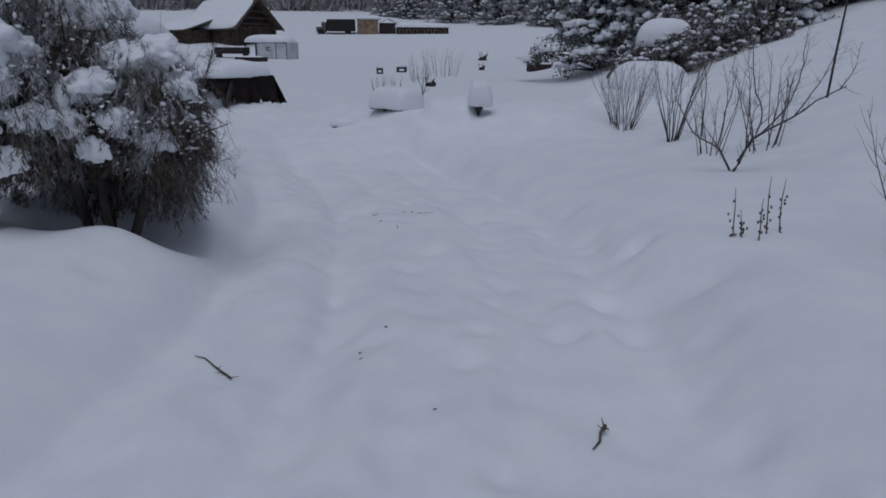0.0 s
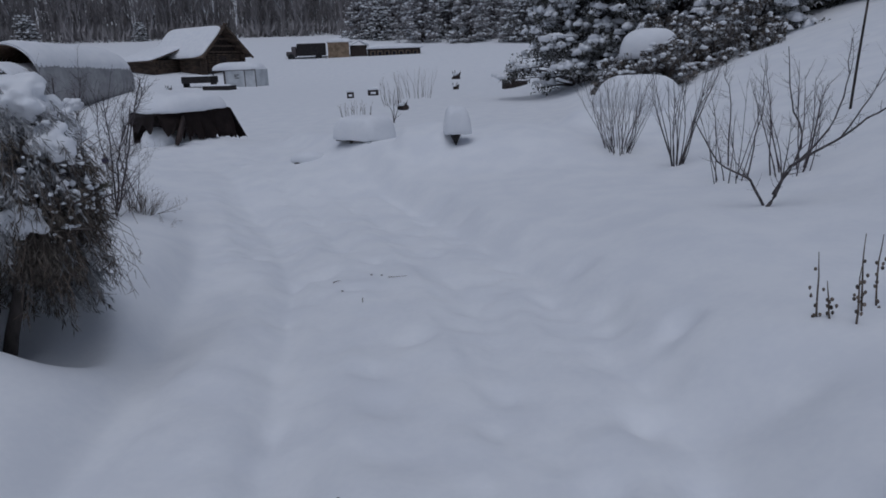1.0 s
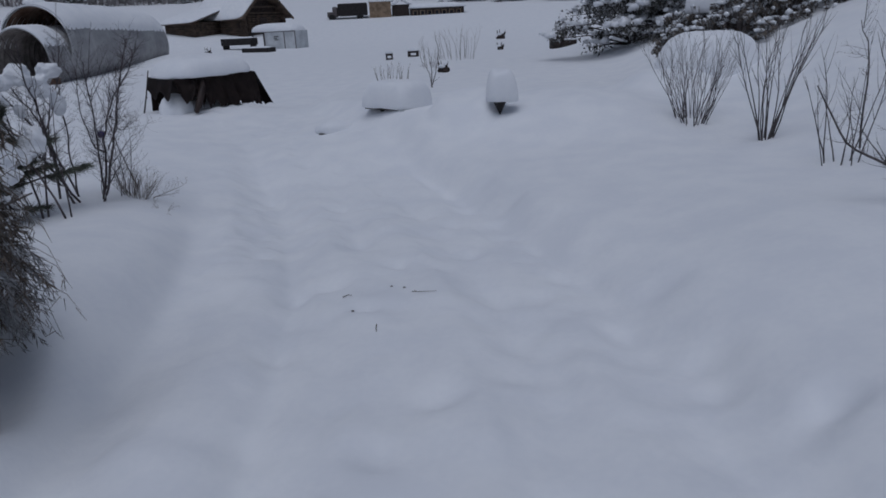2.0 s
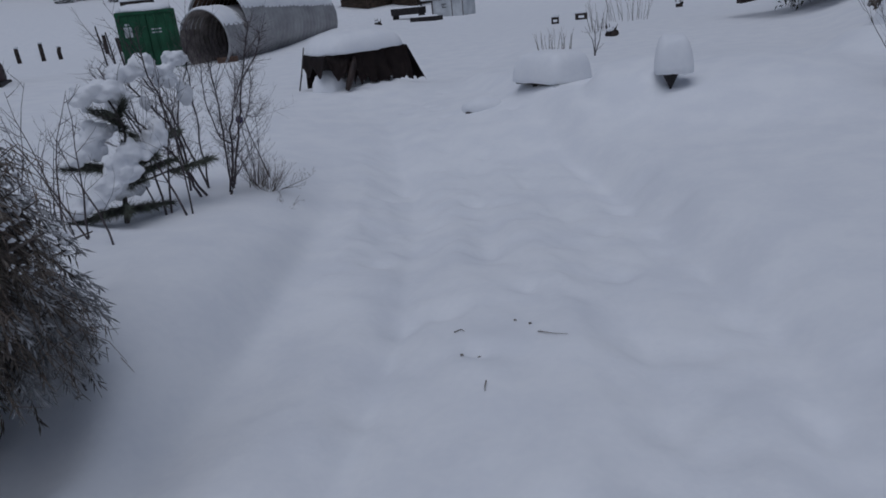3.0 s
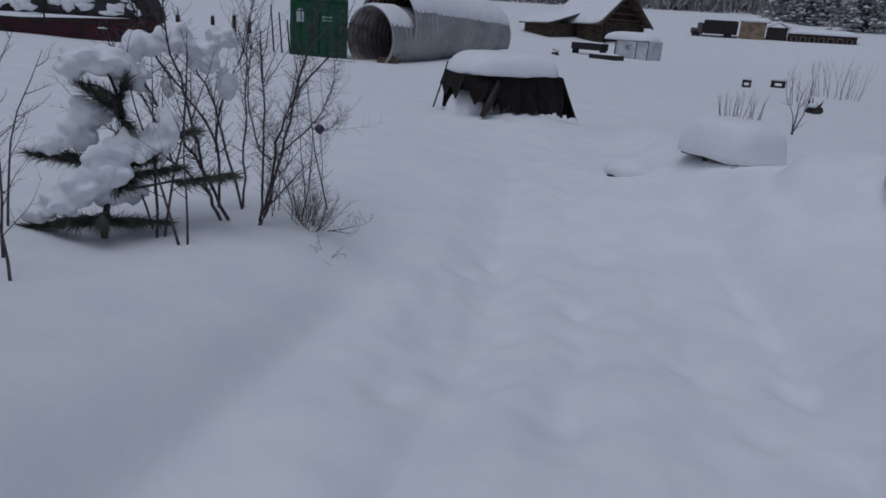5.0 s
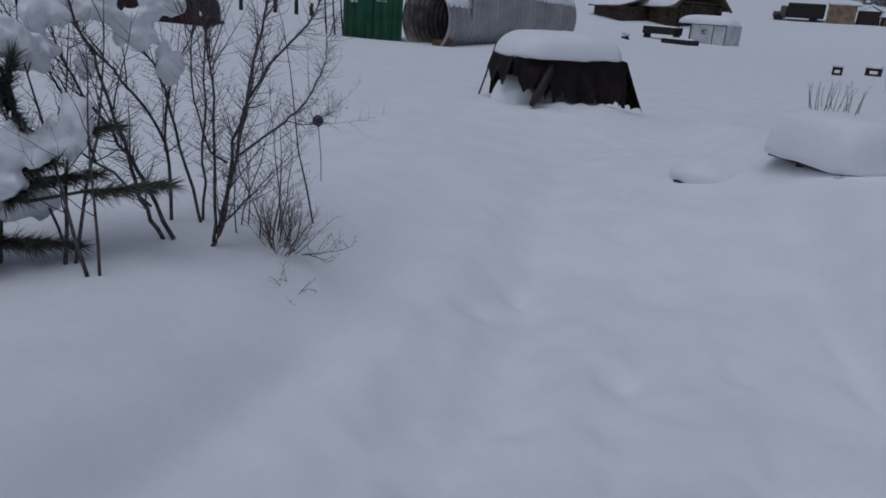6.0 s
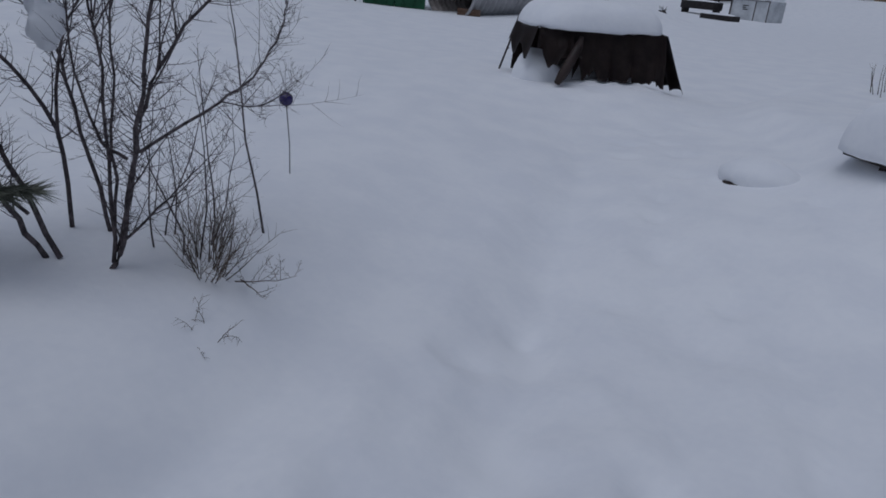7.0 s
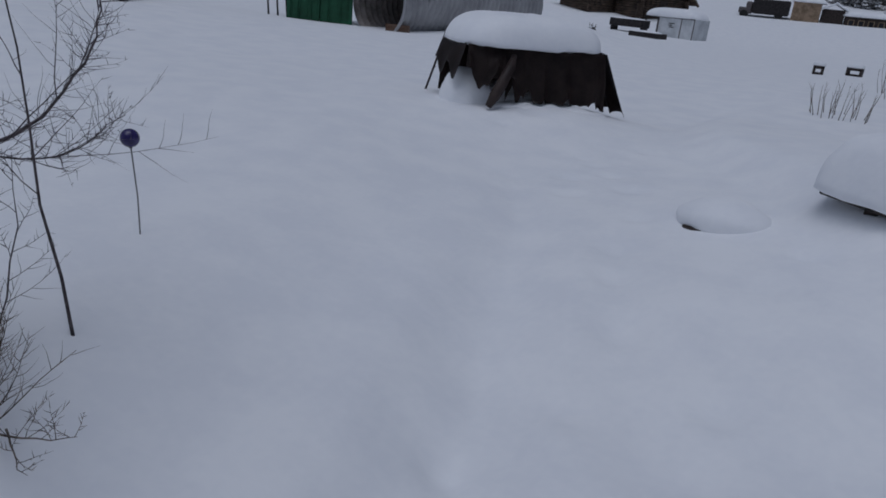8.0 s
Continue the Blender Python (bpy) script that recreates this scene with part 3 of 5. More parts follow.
def pine_sapling(at):
    rng = random.Random(31)
    ob = thing("pine_sapling", "young grey-green pine bent under heavy lumps of snow", "pine", "", (*at, gz(*at)), 54)
    stem = smooth_line([(0, 0, -0.1), (0.06, 0, 0.3), (0.15, 0.0, 0.6), (0.18, 0, 0.85), (0.10, 0, 1.12)])
    bm = bmesh.new()
    tube(bm, stem, [0.024 - 0.016 * k / (len(stem) - 1) for k in range(len(stem))], 8)
    part("trunk", bm, BARK, ob)
    # branch tips and the ways that they point
    tips = [((-0.07, -0.06, 1.02), (-0.5, -0.3, 0.8)), ((0.22, -0.06, 1.04), (0.4, -0.3, 0.9)), ((0.06, -0.14, 0.94), (-0.2, -0.8, 0.5)), ((0.16, -0.10, 0.86), (0.3, -0.8, 0.1)), ((0.24, -0.12, 0.76), (0.4, -0.8, -0.3)),
            ((-0.34, -0.02, 0.57), (-1, -0.1, 0.08)), ((-0.20, 0.05, 0.56), (-1, 0.1, 0.05)), ((0.62, 0.05, 0.70), (1, 0.1, 0.1)), ((0.36, -0.12, 0.55), (0.7, -0.7, 0.0)), ((0.22, -0.15, 0.40), (0.3, -0.9, -0.3)),
            ((0.52, 0.0, 0.46), (1, -0.2, -0.1)), ((0.86, 0.0, 0.40), (1, 0.0, -0.2)), ((-0.22, -0.15, 0.16), (-1, -0.3, -0.35)), ((-0.42, -0.1, 0.12), (-1, -0.1, -0.2)), ((0.0, -0.22, 0.14), (-0.2, -0.5, -0.9)),
            ((0.26, -0.12, 0.12), (1, -0.4, -0.15)), ((0.42, -0.05, 0.10), (1, -0.1, -0.1)), ((0.14, 0.3, 0.35), (0.1, 1, 0)), ((0.3, 0.25, 0.6), (0.5, 0.9, 0))]
    for tip, way in tips:
        b = bmesh.new()
        root = min(stem, key=lambda q: abs(q.z - max(tip[2] - 0.10, 0.08))).copy()
        tip = Vector(tip)
        tube(b, [root, root.lerp(tip, 0.5) + Vector((rng.gauss(0, 0.02), rng.gauss(0, 0.02), 0.03)), tip], [0.011, 0.008, 0.004], 6)
        br = part("branch", b, BARK, ob)
        verts, faces = [], []
        reach = (tip - root).length
        for f in np.arange(max(0.2, 1 - 0.34 / max(reach, 0.1)), 1.08, 0.06 / max(reach, 0.12)):
            needle_tuft(verts, faces, root.lerp(tip, float(f)), way, rng, 105, 0.115, 0.003, 0.46)
        from_arrays("needles", verts, faces, NEEDLE, br, "long grey-green needles")
    snow_on(ob, [((0.05, 0.02, 1.16), (0.20, 0.17, 0.11)), ((-0.10, 0.0, 1.10), (0.10, 0.12, 0.09)), ((0.20, 0.05, 1.10), (0.10, 0.12, 0.10)), ((-0.02, 0.1, 0.80), (0.16, 0.14, 0.13)), ((-0.12, 0.05, 0.68), (0.14, 0.14, 0.11)),
                 ((0.20, -0.08, 0.62), (0.16, 0.15, 0.12)), ((0.08, -0.10, 0.50), (0.17, 0.15, 0.15)), ((-0.06, -0.11, 0.38), (0.17, 0.15, 0.14)), ((-0.20, -0.1, 0.28), (0.15, 0.14, 0.11)), ((-0.34, -0.06, 0.22), (0.12, 0.12, 0.08)),
                 ((0.40, 0.0, 0.68), (0.13, 0.13, 0.15)), ((0.46, 0.02, 0.80), (0.09, 0.1, 0.08)), ((-0.28, 0.0, 0.62), (0.10, 0.08, 0.07)), ((0.10, 0.1, 0.3), (0.18, 0.15, 0.16))], 32, "snow_load")


pine_sapling((-4.05, 6.0))


def spray(verts, faces, c, way, rng, n=16, length=0.16, width=0.012):
    """A drooping fan of scale leaves."""
    way = Vector(way).normalized()
    for k in range(n):
        f = (k + 0.5) / n
        d = (way + Vector((rng.gauss(0, 0.45), rng.gauss(0, 0.45), rng.gauss(-0.1, 0.4)))).normalized()
        side = d.cross(Vector((rng.gauss(0, 1), rng.gauss(0, 1), rng.gauss(0, 1)))).normalized() * width * rng.uniform(0.5, 1.2)
        b = Vector(c) + way * length * (f - 0.5) * 1.4
        i = len(verts)
        tip = b + d * length * rng.uniform(0.35, 0.75)
        mid = b.lerp(tip, 0.5)
        verts += [b, mid - side, tip, mid + side]
        faces.append((i, i + 1, i + 2, i + 3))


def cedar_bush(at):
    rng = random.Random(41)
    g = gz(-2.6, 2.25) - 0.20
    low = gz(*at) - g
    ob = thing("cedar_bush", "bronzed cedar bush drooping under thick snow over a dark hollow", "evergreen bush", "", (*at, g))
    bm = bmesh.new()
    for a, l in ((0.3, 1.7), (2.0, 1.9), (4.1, 1.8), (5.3, 1.4)):
        tube(bm, curve_pts((math.cos(a) * 0.1 - 0.15, math.sin(a) * 0.08 + 0.1, -0.3), (math.cos(a) * 0.3, math.sin(a) * 0.3, 1), l, rng, 0.08, 0.05), [0.05, 0.045, 0.04, 0.034, 0.026, 0.018, 0.01], 7)
    part("trunk", bm, BARK, ob)
    # crown lobes: centre, radius, height; the last three hang low behind to darken the hollow
    lobes = [((-0.45, 0.08, 1.85), 0.60, 0.9), ((-0.95, 0.0, 1.75), 0.6, 0.8), ((-0.45, 0.25, 0.75), 0.6, 0.6), ((0.15, 0.25, 0.72), 0.5, 0.5), ((-0.15, 0.1, 1.20), 0.62, 0.72), ((0.30, 0.0, 1.02), 0.50, 0.56), ((-0.85, 0.25, 1.25), 0.6, 0.8), ((-0.45, -0.40, 1.05), 0.50, 0.50), ((0.48, 0.05, 0.84), 0.32, 0.42), ((-1.0, -0.1, 0.95), 0.5, 0.55), ((-0.35, 0.50, 0.36), 0.5, 0.42), ((0.15, 0.46, 0.32), 0.4, 0.36), ((-0.9, 0.45, 0.42), 0.5, 0.46)]

    def floor_of(p):
        """How low the foliage hangs: lifted over the hollow in front, lower at the back and the open side."""
        return 0.46 - 0.40 * min(max(p.y + 0.05, 0) / 0.35, 1) - 0.22 * min(max(p.x - 0.2, 0) / 0.3, 1)

    for c, rad, hgt in lobes:
        limb = bmesh.new()
        for _ in range(7):
            d = Vector((rng.gauss(0, 0.6), rng.gauss(0, 0.6), rng.uniform(-0.2, 0.6)))
            tube(limb, [(-0.1, 0.1, max(c[2] * 0.5, 0.2)), Vector(c) * 0.75 + Vector((0, 0, 0.1)), Vector(c) + d * rad], [0.02, 0.012, 0.004], 5)
        lb = part("limb", limb, BARK, ob)
        verts, faces, fv, ff = [], [], [], []
        for _ in range(int(1500 * rad)):
            d = Vector((rng.gauss(0, 1), rng.gauss(0, 1), rng.gauss(0, 1))).normalized() * rng.uniform(0.55, 1.04)
            p = Vector(c) + Vector((d.x * rad, d.y * rad, d.z * hgt))
            if p.z < floor_of(p) + 0.16 * rng.random():
                continue
            # snow lies in patches over the leaves
            patch = noise.noise(p * 3.2 + Vector((7, 3, 1))) + 0.5 * noise.noise(p * 8)
            frosty = patch + 0.35 * d.z + rng.gauss(0, 0.15) > -0.04
            spray(fv if frosty else verts, ff if frosty else faces, p + Vector((0, 0, 0.03 if frosty else 0)), (d.x * 0.6, d.y * 0.6, -0.75 + 0.2 * d.z), rng, 17, 0.105, 0.0046)
        from_arrays("foliage", verts, faces, CEDAR, lb, "drooping bronzed scale leaves")
        from_arrays("frosted_foliage", fv, ff, FROSTED, lb, "leaves furred with snow")
    # thin arching outer twigs on the open side
    bm = bmesh.new()
    for _ in range(90):
        a, f = rng.uniform(-1.5, 0.9), rng.random()
        p = Vector((0.45 + 0.3 * math.cos(a) * rng.uniform(0.5, 1), 0.05 + 0.35 * math.sin(a), 0.35 + 0.9 * f))
        out = Vector((math.cos(a), math.sin(a), 0))
        l = rng.uniform(0.07, 0.2)
        pts = [p, p + out * l * 0.5 + Vector((0, 0, 0.05)), p + out * l + Vector((0, 0, -0.04)), p + out * l * 1.25 + Vector((0, 0, -0.18 * rng.random() - 0.05))]
        tube(bm, pts, [0.003, 0.0024, 0.0018, 0.001], 3)
        for _ in range(5):
            q = pts[1].lerp(pts[3], rng.random())
            tube(bm, [q, q + Vector((rng.gauss(0, 0.03), rng.gauss(0, 0.03), -rng.uniform(0.02, 0.09)))], [0.0022, 0.001], 3)
    tagged(part("outer_brush", bm, DRY, ob, "thin arching pale twigs"), kind="stuff")
    lumps = [((-0.5, 0.05, 2.6), (0.36, 0.34, 0.2)), ((-0.95, 0.1, 2.05), (0.4, 0.35, 0.2)), ((-0.15, 0.15, 1.88), (0.36, 0.3, 0.17)), ((0.40, 0.0, 1.52), (0.30, 0.26, 0.12)), ((0.22, -0.1, 1.48), (0.22, 0.2, 0.12)), ((-0.5, -0.5, 1.58), (0.32, 0.26, 0.15)), ((0.02, -0.34, 1.30), (0.28, 0.18, 0.10)), ((-0.12, -0.42, 1.22), (0.14, 0.12, 0.12)),
             ((0.62, 0.0, 1.26), (0.16, 0.2, 0.07)), ((-1.0, -0.3, 1.5), (0.35, 0.3, 0.16)), ((-0.3, -0.62, 1.06), (0.24, 0.13, 0.07)), ((0.2, -0.34, 1.02), (0.2, 0.12, 0.07)), ((-0.65, -0.78, 1.0), (0.22, 0.14, 0.09)), ((-0.5, -0.7, 1.32), (0.2, 0.14, 0.1)),
             ((0.05, -0.42, 0.80), (0.16, 0.08, 0.05)), ((0.5, -0.25, 0.85), (0.15, 0.10, 0.05)), ((-0.45, -0.72, 0.75), (0.22, 0.1, 0.06)), ((-0.95, -0.55, 0.35), (0.26, 0.2, 0.30)), ((0.22, 0.02, 1.22), (0.18, 0.2, 0.12)), ((-0.75, -0.6, 1.3), (0.2, 0.16, 0.12)), ((-0.1, -0.45, 1.0), (0.15, 0.12, 0.1))]
    snow_on(ob, [(c, (rad[0] * 0.9, rad[1] * 0.9, max(rad[2] * 1.35, 0.13))) for c, rad in lumps], 42, "snow_load")
    # dark litter floor, coloured to deepen the shade of the hollow
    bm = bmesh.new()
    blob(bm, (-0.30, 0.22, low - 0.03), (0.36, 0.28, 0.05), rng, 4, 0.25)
    part("litter", bm, LITTER_SHADE, ob, "litter coloured dark for the shade in the hollow")
    items = []
    for _ in range(2600):
        c, rad, hgt = rng.choice(lobes)
        d = Vector((rng.gauss(0, 1), rng.gauss(0, 1), abs(rng.gauss(0, 0.7)) - 0.25)).normalized()
        p = Vector(c) + Vector((d.x * rad, d.y * rad, d.z * hgt)) * rng.uniform(0.92, 1.03)
        if p.z > 0.55:
            k = rng.uniform(0.004, 0.011)
            items.append((p[:], (k * rng.uniform(0.7, 2.6), k * rng.uniform(0.7, 2.6), k * rng.uniform(0.8, 2.4))))
    lumps_mesh("snow_dusting", items, 43, SNOW, ob, "small crumbs of snow in the leaves", rough=0.8)


cedar_bush((-2.50, 2.92))


# ---- tarpaulin-covered pile ----
def tarp_pile():
    a, b = Vector((-5.78, 13.82)), Vector((-4.60, 15.17))
    along = (b - a).normalized()
    ob = thing("covered_pile", "brown tarpaulin over a low stack with a thick snow load", "tarp pile", "", (a.x, a.y, gz(a.x, a.y) + 0.01), math.degrees(math.atan2(along.y, along.x)))
    L, D, H = (b - a).length, 1.25, 0.74
    rng = random.Random(51)
    bm = bmesh.new()
    for k in range(4):
        box(bm, (0.30 + k * 0.36, 0.24, 0.3), (0.62 + k * 0.36, D - 0.1, H - 0.06 - 0.03 * (k % 2)), 0.03)
    part("stack", bm, DARK_WOOD, ob, "dark stacked boards")

    def hem(s):
        """Height of the tarp's lower edge along the front, s from 0 to 1."""
        if s < 0.26:
            return 0.46 - 0.25 * math.exp(-((s - 0.10) / 0.065) ** 2) + 0.025 * math.sin(s * 71) + 0.02 * math.sin(s * 130)
        cut = sum(d * max(0.0, 1 - abs(s - c) / w) ** 0.7 for c, w, d in ((0.30, 0.03, 0.22), (0.385, 0.022, 0.10), (0.43, 0.03, 0.17), (0.54, 0.012, 0.09), (0.70, 0.02, 0.08), (0.715, 0.012, 0.04), (0.90, 0.03, 0.11), (0.955, 0.012, 0.08)))
        return 0.08 + 0.9 * cut + 0.02 * noise.noise(Vector((s * 30, 0, 4))) - 0.06 * max(s - 0.85, 0) / 0.15

    def sheet(rows_at, n, m, name, label="", thick=0.012):
        grid = bmesh.new()
        rows = [[grid.verts.new(rows_at(i / n, j / m)) for j in range(m + 1)] for i in range(n + 1)]
        for i in range(n):
            for j in range(m):
                grid.faces.new((rows[i][j], rows[i + 1][j], rows[i + 1][j + 1], rows[i][j + 1]))
        ret = bmesh.ops.solidify(grid, geom=list(grid.faces), thickness=thick)
        return part(name, grid, TARP, ob, label)

    def front(s, q):
        top, low = H - 0.03 + 0.035 * noise.noise(Vector((s * 9, 0, 1))), hem(s)
        z = top + (low - top) * q
        fold = 0.028 * math.sin(s * 34 + 2 * noise.noise(Vector((s * 4, q, 5)))) * (0.3 + q) + 0.03 * noise.noise(Vector((s * 7, q * 3, 9)))
        return Vector((s * L + 0.04 * q * (s - 0.3), 0.10 - 0.16 * q - 0.02 * math.sin(q * 3) + fold, z))

    def top(s, q):
        return Vector((s * L, 0.10 + q * (D - 0.1), H - 0.02 + 0.03 * noise.noise(Vector((s * 5, q * 4, 2)))))

    def right(s, q):
        z = H - 0.03 - (H + 0.02 - 0.06 * abs(math.sin(s * 9))) * q
        return Vector((L + 0.02 + 0.33 * q + 0.03 * math.sin(s * 15) * q, 0.10 - 0.10 * q + s * (D - 0.25), z))

    def back(s, q):
        return Vector((s * L, D + 0.12 * q, (H - 0.03) * (1 - q)))

    def left(s, q):
        return Vector((-0.02 - 0.10 * q, 0.1 + s * (D - 0.1), H - 0.03 - (0.35 + 0.1 * math.sin(s * 12)) * q))

    for fn, n, m in ((front, 90, 16), (top, 20, 12), (right, 26, 12), (back, 12, 4), (left, 12, 6)):
        sheet(fn, n, m, "tarpaulin_fold", "creased brown tarpaulin")
    bm = bmesh.new()
    pts = [(0.56, 0.02, 0.62), (0.50, -0.06, 0.48), (0.40, -0.12, 0.30), (0.30, -0.17, 0.14), (0.23, -0.2, 0.03)]
    tube(bm, pts, [0.03, 0.06, 0.07, 0.065, 0.04], 9)
    tube(bm, [(0.52, -0.03, 0.6), (0.47, -0.1, 0.5), (0.5, -0.13, 0.4), (0.56, -0.1, 0.36)], [0.012] * 4, 6)
    part("rolled_corner", bm, TARP, ob, "twisted hanging corner of the tarpaulin")
    bm = bmesh.new()
    pillow(bm, L + 0.16, D + 0.12, 0.38, rng, (L / 2 - 0.02, 0.02 + D / 2, H - 0.03), 0, 4.0, 34, 0.08)
    part("snow_load", bm, SNOW, ob, "thick rounded load of snow")
    bm = bmesh.new()
    blob(bm, (L / 2, 0.7, -0.1), (L * 0.48, 0.5, 0.4), rng, 4, 0.12)
    blob(bm, (0.16, 0.50, -0.1), (0.34, 0.42, 0.5), rng, 4, 0.15)
    blob(bm, (L * 0.62, 0.0, -0.13), (L * 0.50, 0.26, 0.22), rng, 4, 0.12)
    part("snow_drift", bm, SNOW, ob, "snow banked against the pile")
    sx, sy = -6.98, 14.62
    st = thing("thin_stake", "thin dark stake leaning beside the covered pile", "stake", "", (sx, sy, gz(sx, sy)))
    bm = bmesh.new()
    tube(bm, [(0, 0, -0.1), (0.09, 0.1, 0.36), (0.17, 0.2, 0.86)], [0.016, 0.015, 0.012], 7)
    tube(bm, [(0.07, 0.08, 0.28), (0.13, 0.06, 0.32)], [0.01, 0.006], 5)
    part("shaft", bm, DARK_WOOD, st)


tarp_pile()


# ---- snow-buried garden things beyond the trail ----
def buried_lump(at):
    """A buried thing that shows as a snow lump over a dark crescent gap."""
    ob = thing("buried_stone", "dark stone under a rounded lump of snow", "stone", "", (*at, gz(*at)))
    rng = random.Random(61)
    bm = bmesh.new()
    blob(bm, (0.02, 0.08, -0.02), (0.15, 0.12, 0.06), rng, 3, 0.15)
    part("stone", bm, DARK_WOOD, ob, "dark wet stone")
    bm = bmesh.new()
    blob(bm, (0.12, 0.22, 0.04), (0.33, 0.27, 0.17), rng, 3, 0.12)
    part("snow_cap", bm, SNOW, ob, "rounded snow cap")


buried_lump((-2.30, 11.42))


def snowy_bench():
    at, turn = (-1.16, 11.70), -38.0
    ob = thing("low_bench", "low dark bench buried under a deep slab of snow", "bench", "", (*at, gz(*at) - 0.095), turn)
    rng = random.Random(62)
    bm = bmesh.new()
    for k in range(3):
        box(bm, (-0.46, -0.26 + k * 0.18, 0.05), (0.46, -0.10 + k * 0.18, 0.09), 0.01)
    part("seat", bm, DARK_WOOD, ob, "dark wet seat boards")
    for x in (-0.1, 0.36):
        bm = bmesh.new()
        box(bm, (x - 0.05, -0.2, -0.3), (x + 0.05, 0.2, 0.05), 0.01)
        part("leg", bm, DARK_WOOD, ob)
    bm = bmesh.new()
    pillow(bm, 1.08, 0.80, 0.42, rng, (0, 0.06, 0.085), 0, 5.0, 30, 0.08, 0.0, 0.36)
    part("snow_slab", bm, SNOW, ob, "deep rounded slab of snow")
    bm = bmesh.new()
    box(bm, (0.44, -0.34, -0.04), (0.52, -0.26, 0.07), 0.01)
    part("white_end", bm, WHITE_PAINT, ob, "white painted end piece")


snowy_bench()


def capped_post(at):
    ob = thing("garden_post", "black pointed garden lamp head under a tall cap of snow", "garden post", "", (*at, gz(*at)))
    rng = random.Random(63)
    bm = bmesh.new()
    bmesh.ops.create_cone(bm, cap_ends=True, segments=8, radius1=0.02, radius2=0.115, depth=0.20)
    bmesh.ops.translate(bm, verts=bm.verts, vec=(0, 0, 0.12))
    part("head", bm, DARK_METAL, ob, "black tapered head", smooth=False)
    bm = bmesh.new()
    tube(bm, [(0, 0, -0.2), (0, 0, 0.05)], [0.015, 0.015], 8)
    part("post", bm, DARK_METAL, ob)
    bm = bmesh.new()
    pillow(bm, 0.46, 0.5, 0.42, rng, (0.03, 0.1, 0.19), 10, 3.0, 24, 0.12, 0.0, 0.5)
    part("snow_cap", bm, SNOW, ob, "tall rounded snow cap")


capped_post((0.55, 10.25))
stem_thing("young_tree", "small bare sapling standing in open snow", "sapling", (-0.86, 15.3), [((0, 0, -0.1), (0.1, 0, 1), 0.85, 0.014, 4), ((0.01, 0, 0.0), (-0.28, 0.1, 1), 0.6, 0.011, 3), ((0.01, 0, 0.05), (0.22, 0.1, 1), 0.75, 0.011, 3)], TWIG, 64)
for k, (gx, gy, gh, gn, gs) in enumerate(((-2.35, 19.9, 0.62, 22, 0.5), (-1.15, 32.0, 1.35, 26, 0.9), (-1.75, 25.3, 1.0, 7, 0.35), (-2.1, 27.5, 0.9, 6, 0.3))):
    shrub("dry_grass", "sparse pale dry stalks standing out of the snow", (gx, gy), gn, gh, 70 + k, DRY, 0.009, (0, 0), 0.22, 2, 1, gs, "dry stalks on the field", 0.08, 0.05, 0.4, 0.5)


def crate(at, w, h, turn, label):
    ob = thing("wooden_frame", label, "wooden frame", "dark frames on the field", (*at, gz(*at)), turn)
    bm = bmesh.new()
    for lo, hi in (((-w / 2, -0.2, h - 0.1), (w / 2, 0.2, h)), ((-w / 2, -0.2, -0.1), (-w / 2 + 0.07, 0.2, h)), ((w / 2 - 0.07, -0.2, -0.1), (w / 2, 0.2, h)), ((-w / 2, -0.2, -0.1), (w / 2, 0.2, 0.06))):
        box(bm, lo, hi, 0.01)
    part("frame", bm, DARK_WOOD, ob, smooth=False)
    bm = bmesh.new()
    pillow(bm, w + 0.06, 0.46, 0.14, random.Random(int(w * 90)), (0, 0, h), 0, 4, 12)
    part("snow_cap", bm, SNOW, ob, "snow cap")


crate((-4.39, 33.3), 0.32, 0.28, 10, "dark half-buried wooden frame under snow")
crate((-3.46, 35.0), 0.48, 0.28, -5, "dark empty wooden frame with snow inside")


def lump(name, at, r, seed, label):
    ob = thing(name, label, "stump", "dark lumps on the field", (*at, gz(*at)))
    rng = random.Random(seed)
    bm = bmesh.new()
    blob(bm, (0, 0, r * 0.2), (r * 0.8, r * 0.8, r * 0.7), rng, 2, 0.6)
    for _ in range(9):
        a = rng.uniform(0, 6.28)
        tube(bm, [(0, 0, 0), (math.cos(a) * r * 0.6, math.sin(a) * r * 0.6, r * rng.uniform(0.6, 1.0)), (math.cos(a) * r * 0.8, math.sin(a) * r * 0.8, r * rng.uniform(0.9, 1.7))], [r * 0.16, r * 0.12, r * 0.04], 5)
    part("wood", bm, DARK_WOOD, ob, smooth=False)
    bm = bmesh.new()
    blob(bm, (-r * 0.2, -r * 0.3, r * 0.85), (r * 0.55, r * 0.55, r * 0.3), rng, 2, 0.3)
    part("snow_cap", bm, SNOW, ob)


lump("stump", (-1.18, 23.3), 0.22, 81, "dark tangled stump poking from the snow")
lump("stump", (1.08, 66.0), 0.5, 82, "dark stump with a snow cap far on the field")
lump("stump", (0.80, 41.0), 0.27, 83, "small dark stump mostly under snow")


